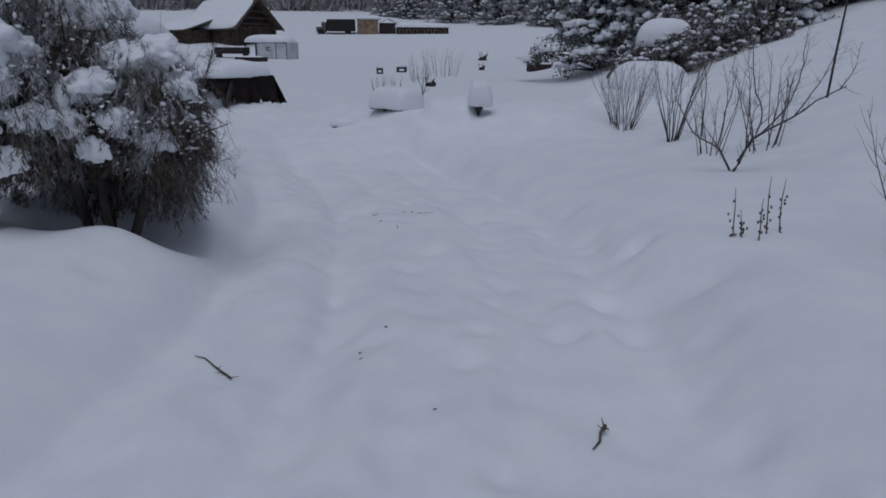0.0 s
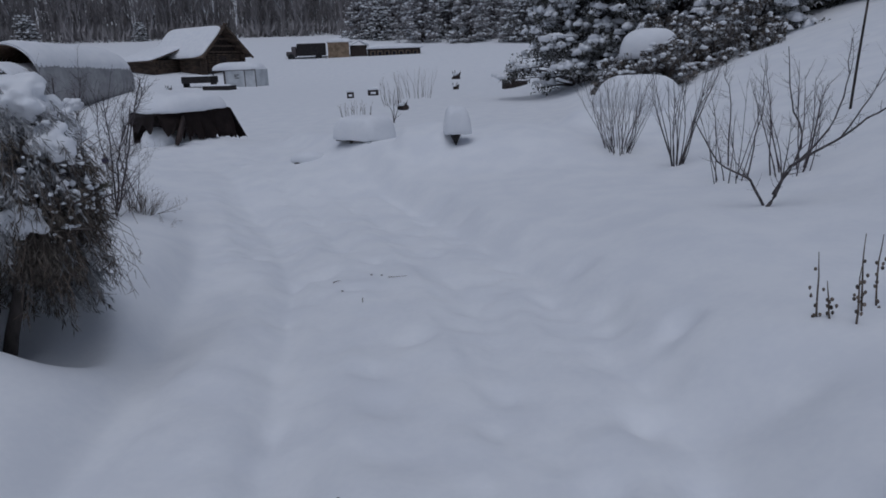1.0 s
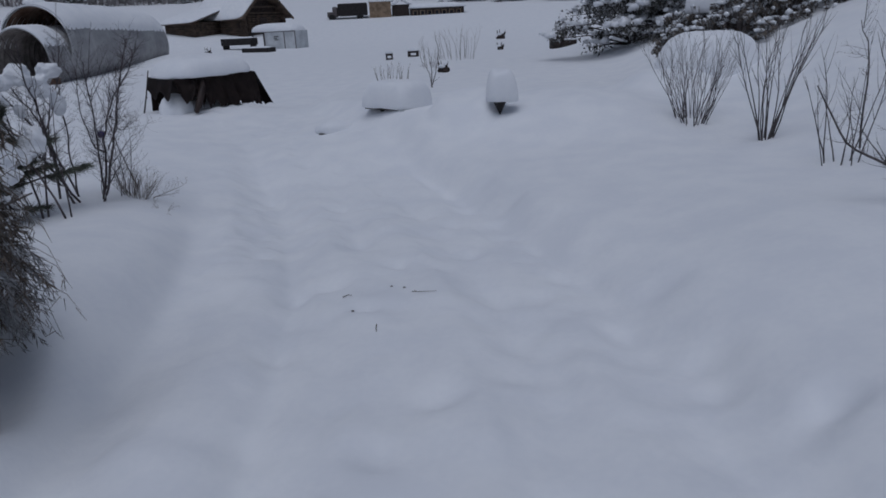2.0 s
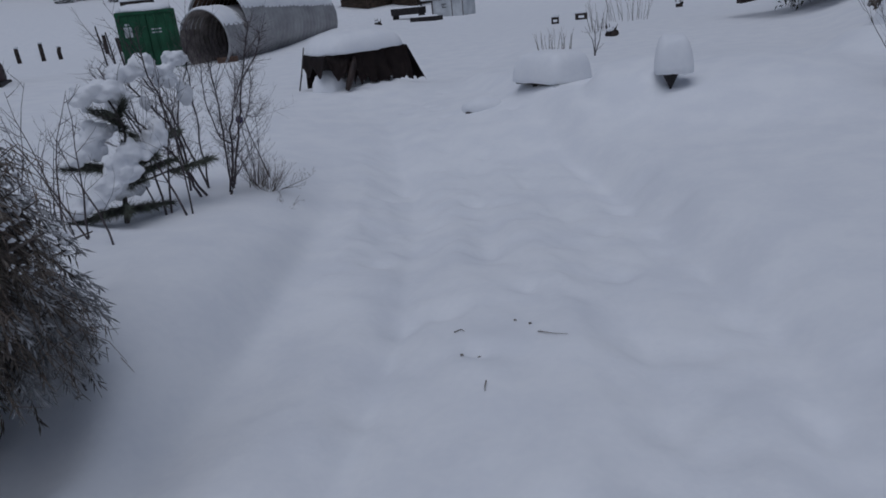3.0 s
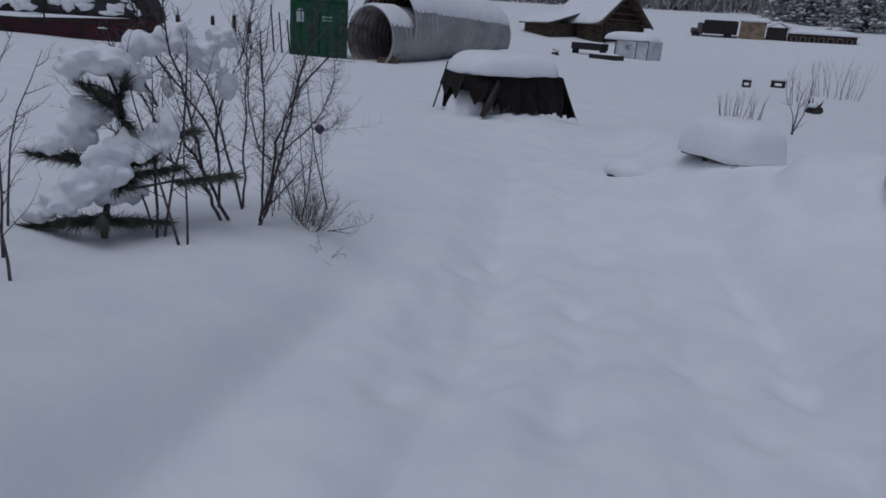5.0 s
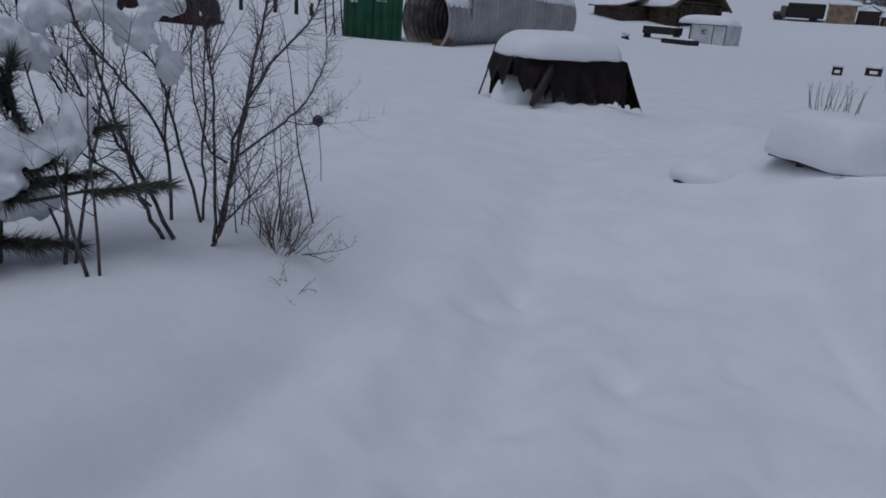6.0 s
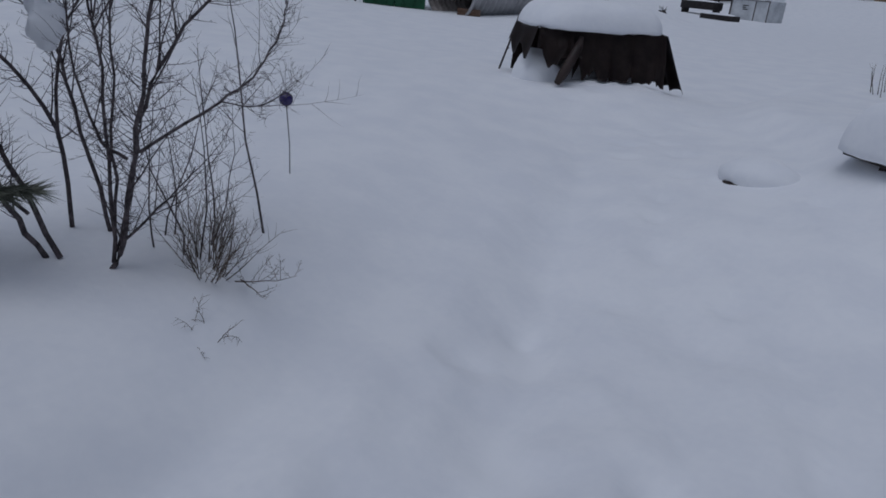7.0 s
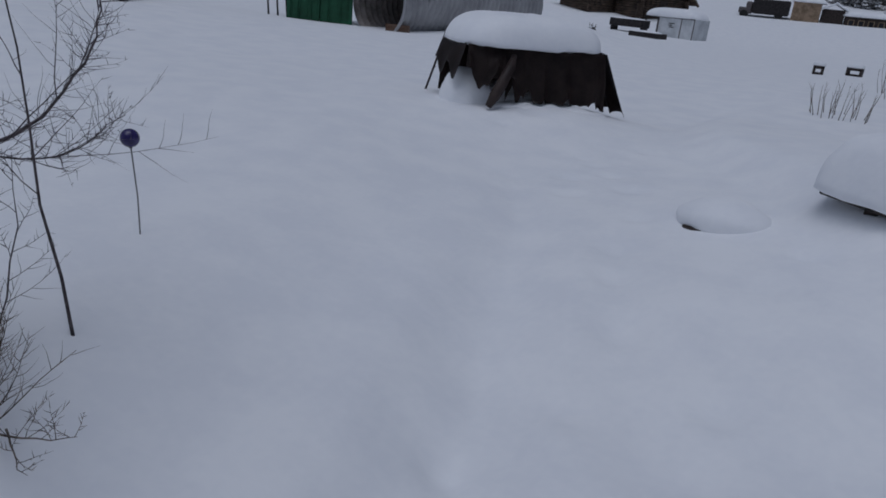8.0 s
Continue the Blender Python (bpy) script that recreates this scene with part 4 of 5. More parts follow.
def stacked_blocks(at):
    ob = thing("block_stack", "grey stacked blocks with snow far on the field", "blocks", "", (*at, gz(*at)), 15)
    bm = bmesh.new()
    box(bm, (-0.55, -0.3, -0.2), (0.0, 0.3, 0.42), 0.02)
    box(bm, (0.02, -0.3, -0.2), (0.75, 0.3, 0.36), 0.02)
    part("dark_block", bm, DARK_WOOD, ob, smooth=False)
    bm = bmesh.new()
    box(bm, (-0.2, -0.2, 0.36), (0.2, 0.2, 0.85), 0.03)
    part("upright_block", bm, TWIG_GREY, ob, "pale grey upright block", smooth=False)
    bm = bmesh.new()
    pillow(bm, 0.7, 0.6, 0.12, random.Random(6), (0.42, 0, 0.36), 0, 4, 12)
    part("snow_cap", bm, SNOW, ob)


stacked_blocks((3.95, 38.4))


# ---- green container ----
def container():
    ob = thing("storage_container", "small green steel storage container with white stencil marks", "container", "", (-18.75, 24.72, gz(-18.7, 24.7) - 0.16), 41.5)
    W, D, H = 2.06, 2.6, 2.34
    rng = random.Random(91)

    def ribbed(length, height, depth=0.03, pitch=0.26):
        pts, x = [], 0.0
        while x < length - 1e-6:
            for fx, y in ((0, 0), (0.3, 0), (0.42, depth), (0.88, depth), (1.0, 0)):
                if x + fx * pitch <= length:
                    pts.append((x + fx * pitch, y))
            x += pitch
        pts.append((length, 0))
        bm = bmesh.new()
        lo, hi = [bm.verts.new((x, y, 0)) for x, y in pts], [bm.verts.new((x, y, height)) for x, y in pts]
        for k in range(len(pts) - 1):
            bm.faces.new((lo[k], lo[k + 1], hi[k + 1], hi[k]))
        return bm

    for m, length in ((pose(W / 2, 0.06, 0.1, 0, 0, 90), D - 0.12), (pose(-W / 2, D - 0.06, 0.1, 0, 0, -90), D - 0.12), (pose(W / 2, D, 0.1, 0, 0, 180), W)):
        bm = ribbed(length, H - 0.2)
        bm.transform(m)
        part("side_wall", bm, GREEN, ob, smooth=False)
    bm = bmesh.new()
    for x in (-W / 2, W / 2):
        for y in (0.0, D):
            box(bm, (x - 0.06, y - 0.06, 0), (x + 0.06, y + 0.06, H), 0.012)
    for z in (0.05, H - 0.06):
        for lo, hi in (((-W / 2, -0.055, z - 0.06), (W / 2, 0.055, z + 0.06)), ((-W / 2, D - 0.055, z - 0.06), (W / 2, D + 0.055, z + 0.06)), ((-W / 2 - 0.055, 0, z - 0.06), (-W / 2 + 0.055, D, z + 0.06)), ((W / 2 - 0.055, 0, z - 0.06), (W / 2 + 0.055, D, z + 0.06))):
            box(bm, lo, hi, 0.01)
    part("frame", bm, GREEN, ob, smooth=False)
    for s in (-1, 1):
        bm = bmesh.new()
        x0, x1 = (-W / 2 + 0.06, -0.015) if s < 0 else (0.015, W / 2 - 0.06)
        box(bm, (x0, -0.01, 0.12), (x1, 0.03, H - 0.13), 0.006)
        for k in range(3):
            f = x0 + (x1 - x0) * (k + 0.5) / 3
            box(bm, (f - 0.09, -0.028, 0.2), (f + 0.09, -0.0, H - 0.2), 0.01)
        dr = part("door", bm, GREEN, ob, smooth=False)
        for f in (0.3, 0.72):
            bm = bmesh.new()
            x = x0 + (x1 - x0) * f
            tube(bm, [(x, -0.05, 0.14), (x, -0.05, H - 0.15)], [0.016, 0.016], 8)
            box(bm, (x - 0.12, -0.07, 0.95), (x + 0.02, -0.05, 1.0), 0.004)
            part("lock_bar", bm, GREEN, dr)
    bm = bmesh.new()
    box(bm, (-0.86, -0.034, 1.42), (-0.58, -0.03, 1.80))
    box(bm, (-0.80, -0.034, 1.84), (-0.64, -0.03, 1.92))
    part("stencil", bm, WHITE_PAINT, ob, "worn white stencil patch", smooth=False)
    for k in range(6):
        bm = bmesh.new()
        x, z = 0.12 + 0.13 * (k % 3), 1.62 - 0.12 * (k // 3)
        box(bm, (x, -0.034, z), (x + 0.1, -0.030, z + 0.05))
        part("mark", bm, WHITE_PAINT, ob, "faded white mark", smooth=False)
    bm = bmesh.new()
    box(bm, (-W / 2, 0, H - 0.04), (W / 2, D, H - 0.01))
    part("roof", bm, GREEN, ob, smooth=False)
    bm = bmesh.new()
    pillow(bm, W + 0.05, D + 0.05, 0.30, rng, (0, D / 2, H), 0, 5, 26)
    part("snow_cap", bm, SNOW, ob, "deep snow on the roof")
    # open frame leaning at the side
    fx, fy = -20.0, 24.0
    fr = thing("leaning_rails", "dark rusty rails leaning at a green container", "rails", "", (fx, fy, gz(fx, fy)), 41)
    for k in range(3):
        bm = bmesh.new()
        tube(bm, [(0.3 * k - 0.3, 0.1 * k, -0.1), (0.3 * k - 0.42, 0.1 * k + 0.1, 1.75 - 0.25 * k)], [0.035, 0.03], 6)
        part("rail", bm, DARK_METAL, fr)


container()


# ---- corrugated culvert pipes ----
def culvert(name, label, a, b, radius, inner_mat, snow_from, snow_to, seed):
    a, b = Vector(a), Vector(b)
    L = (b - a).length
    m = Matrix.Translation(a) @ (b - a).to_track_quat("Y", "Z").to_matrix().to_4x4()
    ob = tagged(new(name), label, "culvert pipe", "culvert pipes")
    ob.matrix_world = m
    pitch, per, seg = 0.27, 8, 56
    n = int(L / pitch * per)

    def shell(r, flip):
        verts, faces = [], []
        for i in range(n + 1):
            y = L * i / n
            rr = r + 0.062 * math.sin(2 * math.pi * y / pitch)
            for k in range(seg):
                q = 2 * math.pi * k / seg
                verts.append((rr * math.sin(q), y, rr * math.cos(q)))
        for i in range(n):
            for k in range(seg):
                f = (i * seg + k, i * seg + (k + 1) % seg, (i + 1) * seg + (k + 1) % seg, (i + 1) * seg + k)
                faces.append(f[::-1] if flip else f)
        return verts, faces

    v, f = shell(radius, False)
    from_arrays("outer_wall", v, f, GALVANISED, ob, "grey galvanised corrugated steel", True)
    v, f = shell(radius - 0.012, True)
    from_arrays("inner_wall", v, f, inner_mat, ob, "dull corrugated inside", True)
    for y in (0.0, L):
        bm = bmesh.new()
        outer = [bm.verts.new((radius * math.sin(q) * 1.008, y, radius * math.cos(q) * 1.008)) for q in (2 * math.pi * k / seg for k in range(seg))]
        inner = [bm.verts.new((w.co.x * 0.982, y, w.co.z * 0.982)) for w in outer]
        for k in range(seg):
            bm.faces.new((outer[k], outer[(k + 1) % seg], inner[(k + 1) % seg], inner[k]))
        part("rim", bm, GALVANISED, ob, "bright cut rim", False)
    # snow along the crown
    rows, cols = 60, 26
    bm = bmesh.new()
    grid = []
    y0, y1 = snow_from, snow_to
    for side in (0, 1):
        sheet = []
        for i in range(rows + 1):
            row = []
            for k in range(cols + 1):
                f = k / cols * 2 - 1
                y = y0 + (y1 - y0) * i / rows
                wob = 0.10 * noise.noise(Vector((y * 1.3, f * 2, seed))) + 0.07 * noise.noise(Vector((y * 5, f, seed)))
                q = f * (1.16 + 0.5 * wob * abs(f) ** 6)
                th = (0.19 if radius > 1.3 else 0.10) * max(1 - abs(f) ** 5, 0) ** 0.5 * min(1, 0.3 + 6 * min(i, rows - i) / rows) * (1 + wob)
                rr = radius + 0.02 + (th if side else -0.0)
                row.append(bm.verts.new((rr * math.sin(q), y, rr * math.cos(q))))
            sheet.append(row)
        grid.append(sheet)
    for side in (0, 1):
        for i in range(rows):
            for k in range(cols):
                s = grid[side]
                q = (s[i][k], s[i + 1][k], s[i + 1][k + 1], s[i][k + 1])
                bm.faces.new(q if side else q[::-1])
    for i in (0, rows):
        for k in range(cols):
            q = (grid[0][i][k], grid[0][i][k + 1], grid[1][i][k + 1], grid[1][i][k])
            bm.faces.new(q if i == 0 else q[::-1])
    part("snow_cover", bm, SNOW, ob, "blanket of snow along the crown")
    return ob


culvert("culvert_pipe", "large galvanised corrugated culvert pipe under a snow blanket", (-16.97, 26.7, 1.36), (-16.35, 33.6, 1.12), 1.46, RUST, -0.05, 6.9, 3)
culvert("culvert_pipe", "smaller rusty corrugated pipe pushed into a larger one", (-16.90, 25.5, 0.86), (-16.62, 28.6, 0.90), 1.17, DULL_STEEL, 0.0, 1.3, 4)
bm = bmesh.new()
box(bm, (-0.4, 0.0, -0.1), (0.4, 0.05, 0.22), 0.01, pose(0, 0, 0, 8, 0, 0))
plate = thing("rusty_plate", "rusty brown scrap plate standing at a pipe", "scrap plate", "", (-16.0, 25.5, gz(-16.0, 25.5)), 30)
part("plate", bm, RUST, plate, smooth=False)


# ---- derelict red van ----
def van():
    a, b = Vector((-19.45, 18.6)), Vector((-22.6, 16.0))
    along = (b - a).normalized()
    ob = thing("old_van", "derelict dark red van half buried in snow", "van", "", (a.x, a.y, gz(-20.5, 17.8) - 0.60), math.degrees(math.atan2(along.y, along.x)))
    # local x runs from the visible end backwards, +y towards the viewer
    L, W, rng = 5.2, 1.9, random.Random(101)
    prof = [(0.05, 0.45), (0.0, 0.75), (0.03, 1.05), (0.12, 1.25), (0.42, 1.98), (0.62, 2.06), (L - 0.3, 2.1), (L - 0.05, 1.95), (L, 1.0), (L, 0.45)]

    def extrude(points, y0, y1, bm):
        lo, hi = [bm.verts.new((x, y0, z)) for x, z in points], [bm.verts.new((x, y1, z)) for x, z in points]
        n = len(points)
        for k in range(n):
            bm.faces.new((lo[k], lo[(k + 1) % n], hi[(k + 1) % n], hi[k]))
        bm.faces.new(lo[::-1])
        bm.faces.new(hi)

    bm = bmesh.new()
    extrude([(x, z) for x, z in prof if z < 1.3] , 0.0, W, bm)
    bmesh.ops.bevel(bm, geom=[e for e in bm.edges], offset=0.02, segments=2, affect="EDGES")
    part("lower_body", bm, RUST_RED, ob, "dull dark red lower body", False)
    bm = bmesh.new()
    extrude([(0.14, 1.23), (0.44, 1.98), (0.64, 2.06), (L - 0.3, 2.1), (L - 0.06, 1.95), (L - 0.02, 1.2)], 0.012, W - 0.012, bm)
    bmesh.ops.bevel(bm, geom=[e for e in bm.edges], offset=0.06, segments=2, affect="EDGES")
    part("upper_body", bm, DARK_METAL, ob, "burnt black upper body", False)
    for x0, x1 in ((0.62, 1.7), (1.85, 2.95), (3.35, 4.7)):
        bm = bmesh.new()
        box(bm, (x0, W - 0.04, 1.36), (x1, W + 0.004, 1.88), 0.02)
        w = part("window", bm, GLASS_DARK, ob, "dark side window", False)
        if x0 > 1:
            for _ in range(12):
                bm = bmesh.new()
                u, v = rng.uniform(x0 - 0.05, x1), 1.58 + rng.uniform(-0.24, 0.26) * (0.6 if x0 < 3 else 1.0)
                blob(bm, (u, W + 0.005, v), (rng.uniform(0.10, 0.26), 0.03, rng.uniform(0.05, 0.15)), rng, 2, 0.9)
                part("snow_patch", bm, SNOW, w, "snow plastered on the window")
    for cx, cz, sx, sz in ((1.15, 1.5, 0.6, 0.36), (0.72, 1.58, 0.3, 0.3), (0.55, 1.4, 0.2, 0.2), (1.35, 1.34, 0.6, 0.14), (0.9, 1.72, 0.3, 0.12), (1.55, 0.92, 0.3, 0.06), (0.1, 0.85, 0.12, 0.14), (3.4, 1.2, 0.5, 0.07)):
        bm = bmesh.new()
        blob(bm, (cx, W - 0.01, cz), (sx * 0.5, 0.03, sz * 0.5), rng, 2, 0.5)
        part("snow_patch", bm, SNOW, ob, "patch of clinging snow")
    bm = bmesh.new()
    box(bm, (3.08, W - 0.002, 0.55), (3.13, W + 0.012, 2.0), 0.004)
    box(bm, (0.2, W - 0.002, 1.02), (L - 0.1, W + 0.015, 1.08), 0.006)
    part("trim_strip", bm, DARK_METAL, ob, smooth=False)
    bm = bmesh.new()
    box(bm, (-0.12, 0.05, 0.42), (0.12, W + 0.03, 0.62), 0.04)
    part("bumper", bm, DARK_METAL, ob, smooth=False)
    for y in (0.25, W - 0.25):
        bm = bmesh.new()
        bmesh.ops.create_uvsphere(bm, u_segments=16, v_segments=10, radius=0.1)
        bm.transform(Matrix.Translation((0.02, y, 0.85)) @ Matrix.Diagonal((0.4, 1, 1, 1)))
        part("headlight", bm, GLASS_DARK, ob, "dull dark headlight")
    for x in (1.0, 4.1):
        for y in (0.12, W - 0.08):
            bm = bmesh.new()
            bmesh.ops.create_cone(bm, cap_ends=True, segments=28, radius1=0.34, radius2=0.34, depth=0.2)
            bm.transform(Matrix.Translation((x, y, 0.36)) @ Matrix.Rotation(radians(90), 4, "X"))
            wh = part("wheel", bm, RUBBER, ob, "black tyre", False)
            bm = bmesh.new()
            bmesh.ops.create_cone(bm, cap_ends=True, segments=20, radius1=0.19, radius2=0.16, depth=0.22)
            bm.transform(Matrix.Translation((x, y, 0.36)) @ Matrix.Rotation(radians(90), 4, "X"))
            part("rim", bm, RUST, wh, smooth=False)
    bm = bmesh.new()
    pillow(bm, L - 0.55, W - 0.1, 0.26, rng, (L / 2 + 0.2, W / 2, 2.05), 0, 4, 30, 0.08)
    part("snow_cap", bm, SNOW, ob, "snow on the roof")


van()


# ---- log house ----
def house():
    g = 1.15
    ob = thing("log_house", "brown log house with steep snow-covered roof and open gable", "house", "", (-24.6, 78.8, g), math.degrees(math.atan2(0.55, -0.836)))
    # local x runs along the ridge away from the gable; +y is the side that faces the valley trail
    L, W, eave, ridge, rng = 8.8, 6.2, 1.95, 5.0, random.Random(111)
    lr = 0.13
    for y in (-W / 2 + 0.4, W / 2 - 0.4):
        for k in range(9):
            bm = bmesh.new()
            z = -0.2 + k * 0.25
            tube(bm, [(-0.2, y, z), (L + 0.1, y, z)], [lr, lr], 8)
            part("log", bm, LOGS, ob)
    for x in (0.35, L - 0.3):
        for k in range(9):
            bm = bmesh.new()
            z = -0.08 + k * 0.25
            tube(bm, [(x, -W / 2 + 0.15, z), (x, W / 2 - 0.15, z)], [lr, lr], 8)
            part("log", bm, LOGS, ob)
    bm = bmesh.new()
    box(bm, (0.2, -0.5, 0.0), (0.36, 0.45, 1.75), 0.02)
    part("door", bm, DARK_WOOD, ob, "dark plank door", False)
    bm = bmesh.new()
    for k in range(12):
        y = -2.2 + k * 0.4
        top = ridge - 0.25 - (abs(y + 0.2)) * (ridge - eave) / (W / 2)
        box(bm, (0.75, y, 2.0), (0.79, y + 0.38, max(top, 2.1)), 0.005)
    part("gable_boards", bm, DARK_WOOD, ob, "shaded boards inside the gable", False)
    bm = bmesh.new()
    for z, w in ((2.12, 2.75), (2.75, 2.1), (3.5, 1.3)):
        box(bm, (0.0, -w, z), (0.14, w, z + 0.16), 0.02)
    part("gable_beam", bm, LOGS, ob, "weathered cross beams", False)
    slope = math.atan2(ridge - eave, W / 2)
    for s in (-1, 1):
        bm = bmesh.new()
        run = math.hypot(ridge - eave, W / 2) + 0.45
        box(bm, (-0.7, 0, -0.12), (L + 0.4, run, 0.0), 0.0)
        m = Matrix.Translation((0, 0, ridge)) @ (Matrix.Rotation(-slope, 4, "X") if s > 0 else Matrix.Scale(-1, 4, (0, 1, 0)) @ Matrix.Rotation(-slope, 4, "X"))
        bm.transform(m)
        bmesh.ops.recalc_face_normals(bm, faces=bm.faces)
        rf = part("roof", bm, LOGS, ob, "steep board roof", False)
        bm = bmesh.new()
        pillow(bm, L + 0.75, run - 0.02, 0.34, rng, (L / 2 - 0.1, run / 2, 0.0), 0, 7, 30, 0.04)
        bm.transform(m)
        bmesh.ops.recalc_face_normals(bm, faces=bm.faces)
        part("roof_snow", bm, SNOW, rf, "even blanket of snow")
        bm = bmesh.new()
        box(bm, (-0.82, -0.3, -0.16), (-0.68, run + 0.15, 0.06), 0.02)
        bm.transform(m)
        bmesh.ops.recalc_face_normals(bm, faces=bm.faces)
        part("barge_board", bm, LOGS, rf, "crossed barge board", False)
    # lean-to along the valley side
    for k in range(7):
        z = -0.2 + k * 0.25
        for p, q in (((4.2, W / 2 + 2.9, z), (L + 0.9, W / 2 + 2.9, z)), ((4.3, W / 2 - 0.4, z + 0.1), (4.3, W / 2 + 3.0, z + 0.1)), ((L + 0.8, W / 2 - 0.4, z + 0.1), (L + 0.8, W / 2 + 3.0, z + 0.1))):
            bm = bmesh.new()
            tube(bm, [p, q], [lr, lr], 8)
            part("log", bm, LOGS, ob)
    m = Matrix.Translation((3.8, W / 2 - 0.9, 2.85)) @ Matrix.Rotation(-radians(17), 4, "X")
    bm = bmesh.new()
    box(bm, (0, 0, -0.14), (L - 2.5, 4.7, 0))
    bm.transform(m)
    part("lean_to_roof", bm, LOGS, ob, "low board roof", False)
    bm = bmesh.new()
    pillow(bm, L - 2.45, 4.75, 0.36, rng, ((L - 2.5) / 2, 2.35, 0), 0, 7, 30, 0.05)
    bm.transform(m)
    part("lean_to_snow", bm, SNOW, ob, "blanket of snow")


house()


def cabin_box():
    at = (-18.55, 66.0)
    ob = thing("white_cabin", "low white metal cabin under a deep overhanging snow slab", "cabin", "", (*at, gz(*at) - 0.1), -16)
    rng = random.Random(121)
    bm = bmesh.new()
    box(bm, (-1.75, -1.1, 0), (1.5, 1.1, 1.62), 0.03)
    part("body", bm, WHITE_PAINT, ob, "dirty white sheet metal", False)
    bm = bmesh.new()
    for x in (-1.74, 0.35, 1.49):
        box(bm, (x - 0.04, -1.125, 0), (x + 0.04, -1.1, 1.62))
    box(bm, (-1.75, -1.125, 1.54), (1.5, -1.1, 1.62))
    part("frame_strips", bm, TWIG_GREY, ob, "grey frame strips", False)
    for k, (x, z, w) in enumerate(((-0.75, 1.12, 0.5), (-0.75, 0.98, 0.32), (-0.7, 0.84, 0.42))):
        bm = bmesh.new()
        box(bm, (x, -1.115, z), (x + w, -1.102, z + 0.07))
        part("marking", bm, DARK_METAL, ob, "dark unreadable marking", False)
    bm = bmesh.new()
    box(bm, (-3.3, -1.0, 1.5), (-1.7, 1.0, 1.6), 0.02)
    for y in (-0.9, 0.9):
        box(bm, (-3.2, y - 0.05, 0), (-3.1, y + 0.05, 1.5))
    part("canopy", bm, DARK_METAL, ob, "open dark canopy", False)
    bm = bmesh.new()
    pillow(bm, 4.95, 2.4, 0.72, rng, (-0.85, 0, 1.61), 0, 5, 30)
    part("snow_slab", bm, SNOW, ob, "deep snow slab")


cabin_box()


def wagon(name, at, turn, w, h, label, seed):
    ob = thing(name, label, "trailer", "", (*at, gz(*at) - 0.15), turn)
    bm = bmesh.new()
    for lo, hi in (((-w / 2, -0.6, h - 0.55), (w / 2, -0.55, h)), ((-w / 2, 0.55, h - 0.55), (w / 2, 0.6, h)), ((-w / 2, -0.6, h - 0.55), (-w / 2 + 0.05, 0.6, h)), ((w / 2 - 0.05, -0.6, h - 0.55), (w / 2, 0.6, h)), ((-w / 2, -0.6, h - 0.6), (w / 2, 0.6, h - 0.55))):
        box(bm, lo, hi, 0.01)
    part("bed", bm, DARK_METAL, ob, "dark metal bed", False)
    for x in (-w / 2 + 0.15, w / 2 - 0.15):
        bm = bmesh.new()
        box(bm, (x - 0.06, -0.5, -0.2), (x + 0.06, 0.5, h - 0.3), 0.01)
        part("leg", bm, DARK_METAL, ob, smooth=False)
    bm = bmesh.new()
    pillow(bm, w * 0.96, 1.1, 0.24, random.Random(seed), (0, 0, h - 0.12), 0, 4, 18)
    part("snow_fill", bm, SNOW, ob, "snow filling the bed")


wagon("flat_trailer", (-23.0, 65.6), -10, 3.1, 1.15, "dark flat trailer filled with snow beside a cabin", 131)
wagon("hay_sledge", (-19.4, 60.0), -18, 2.6, 0.5, "low dark sledge under snow on the field", 132)
lump("stump", (-23.2, 58.5), 0.35, 133, "small dark lump beside a trailer")


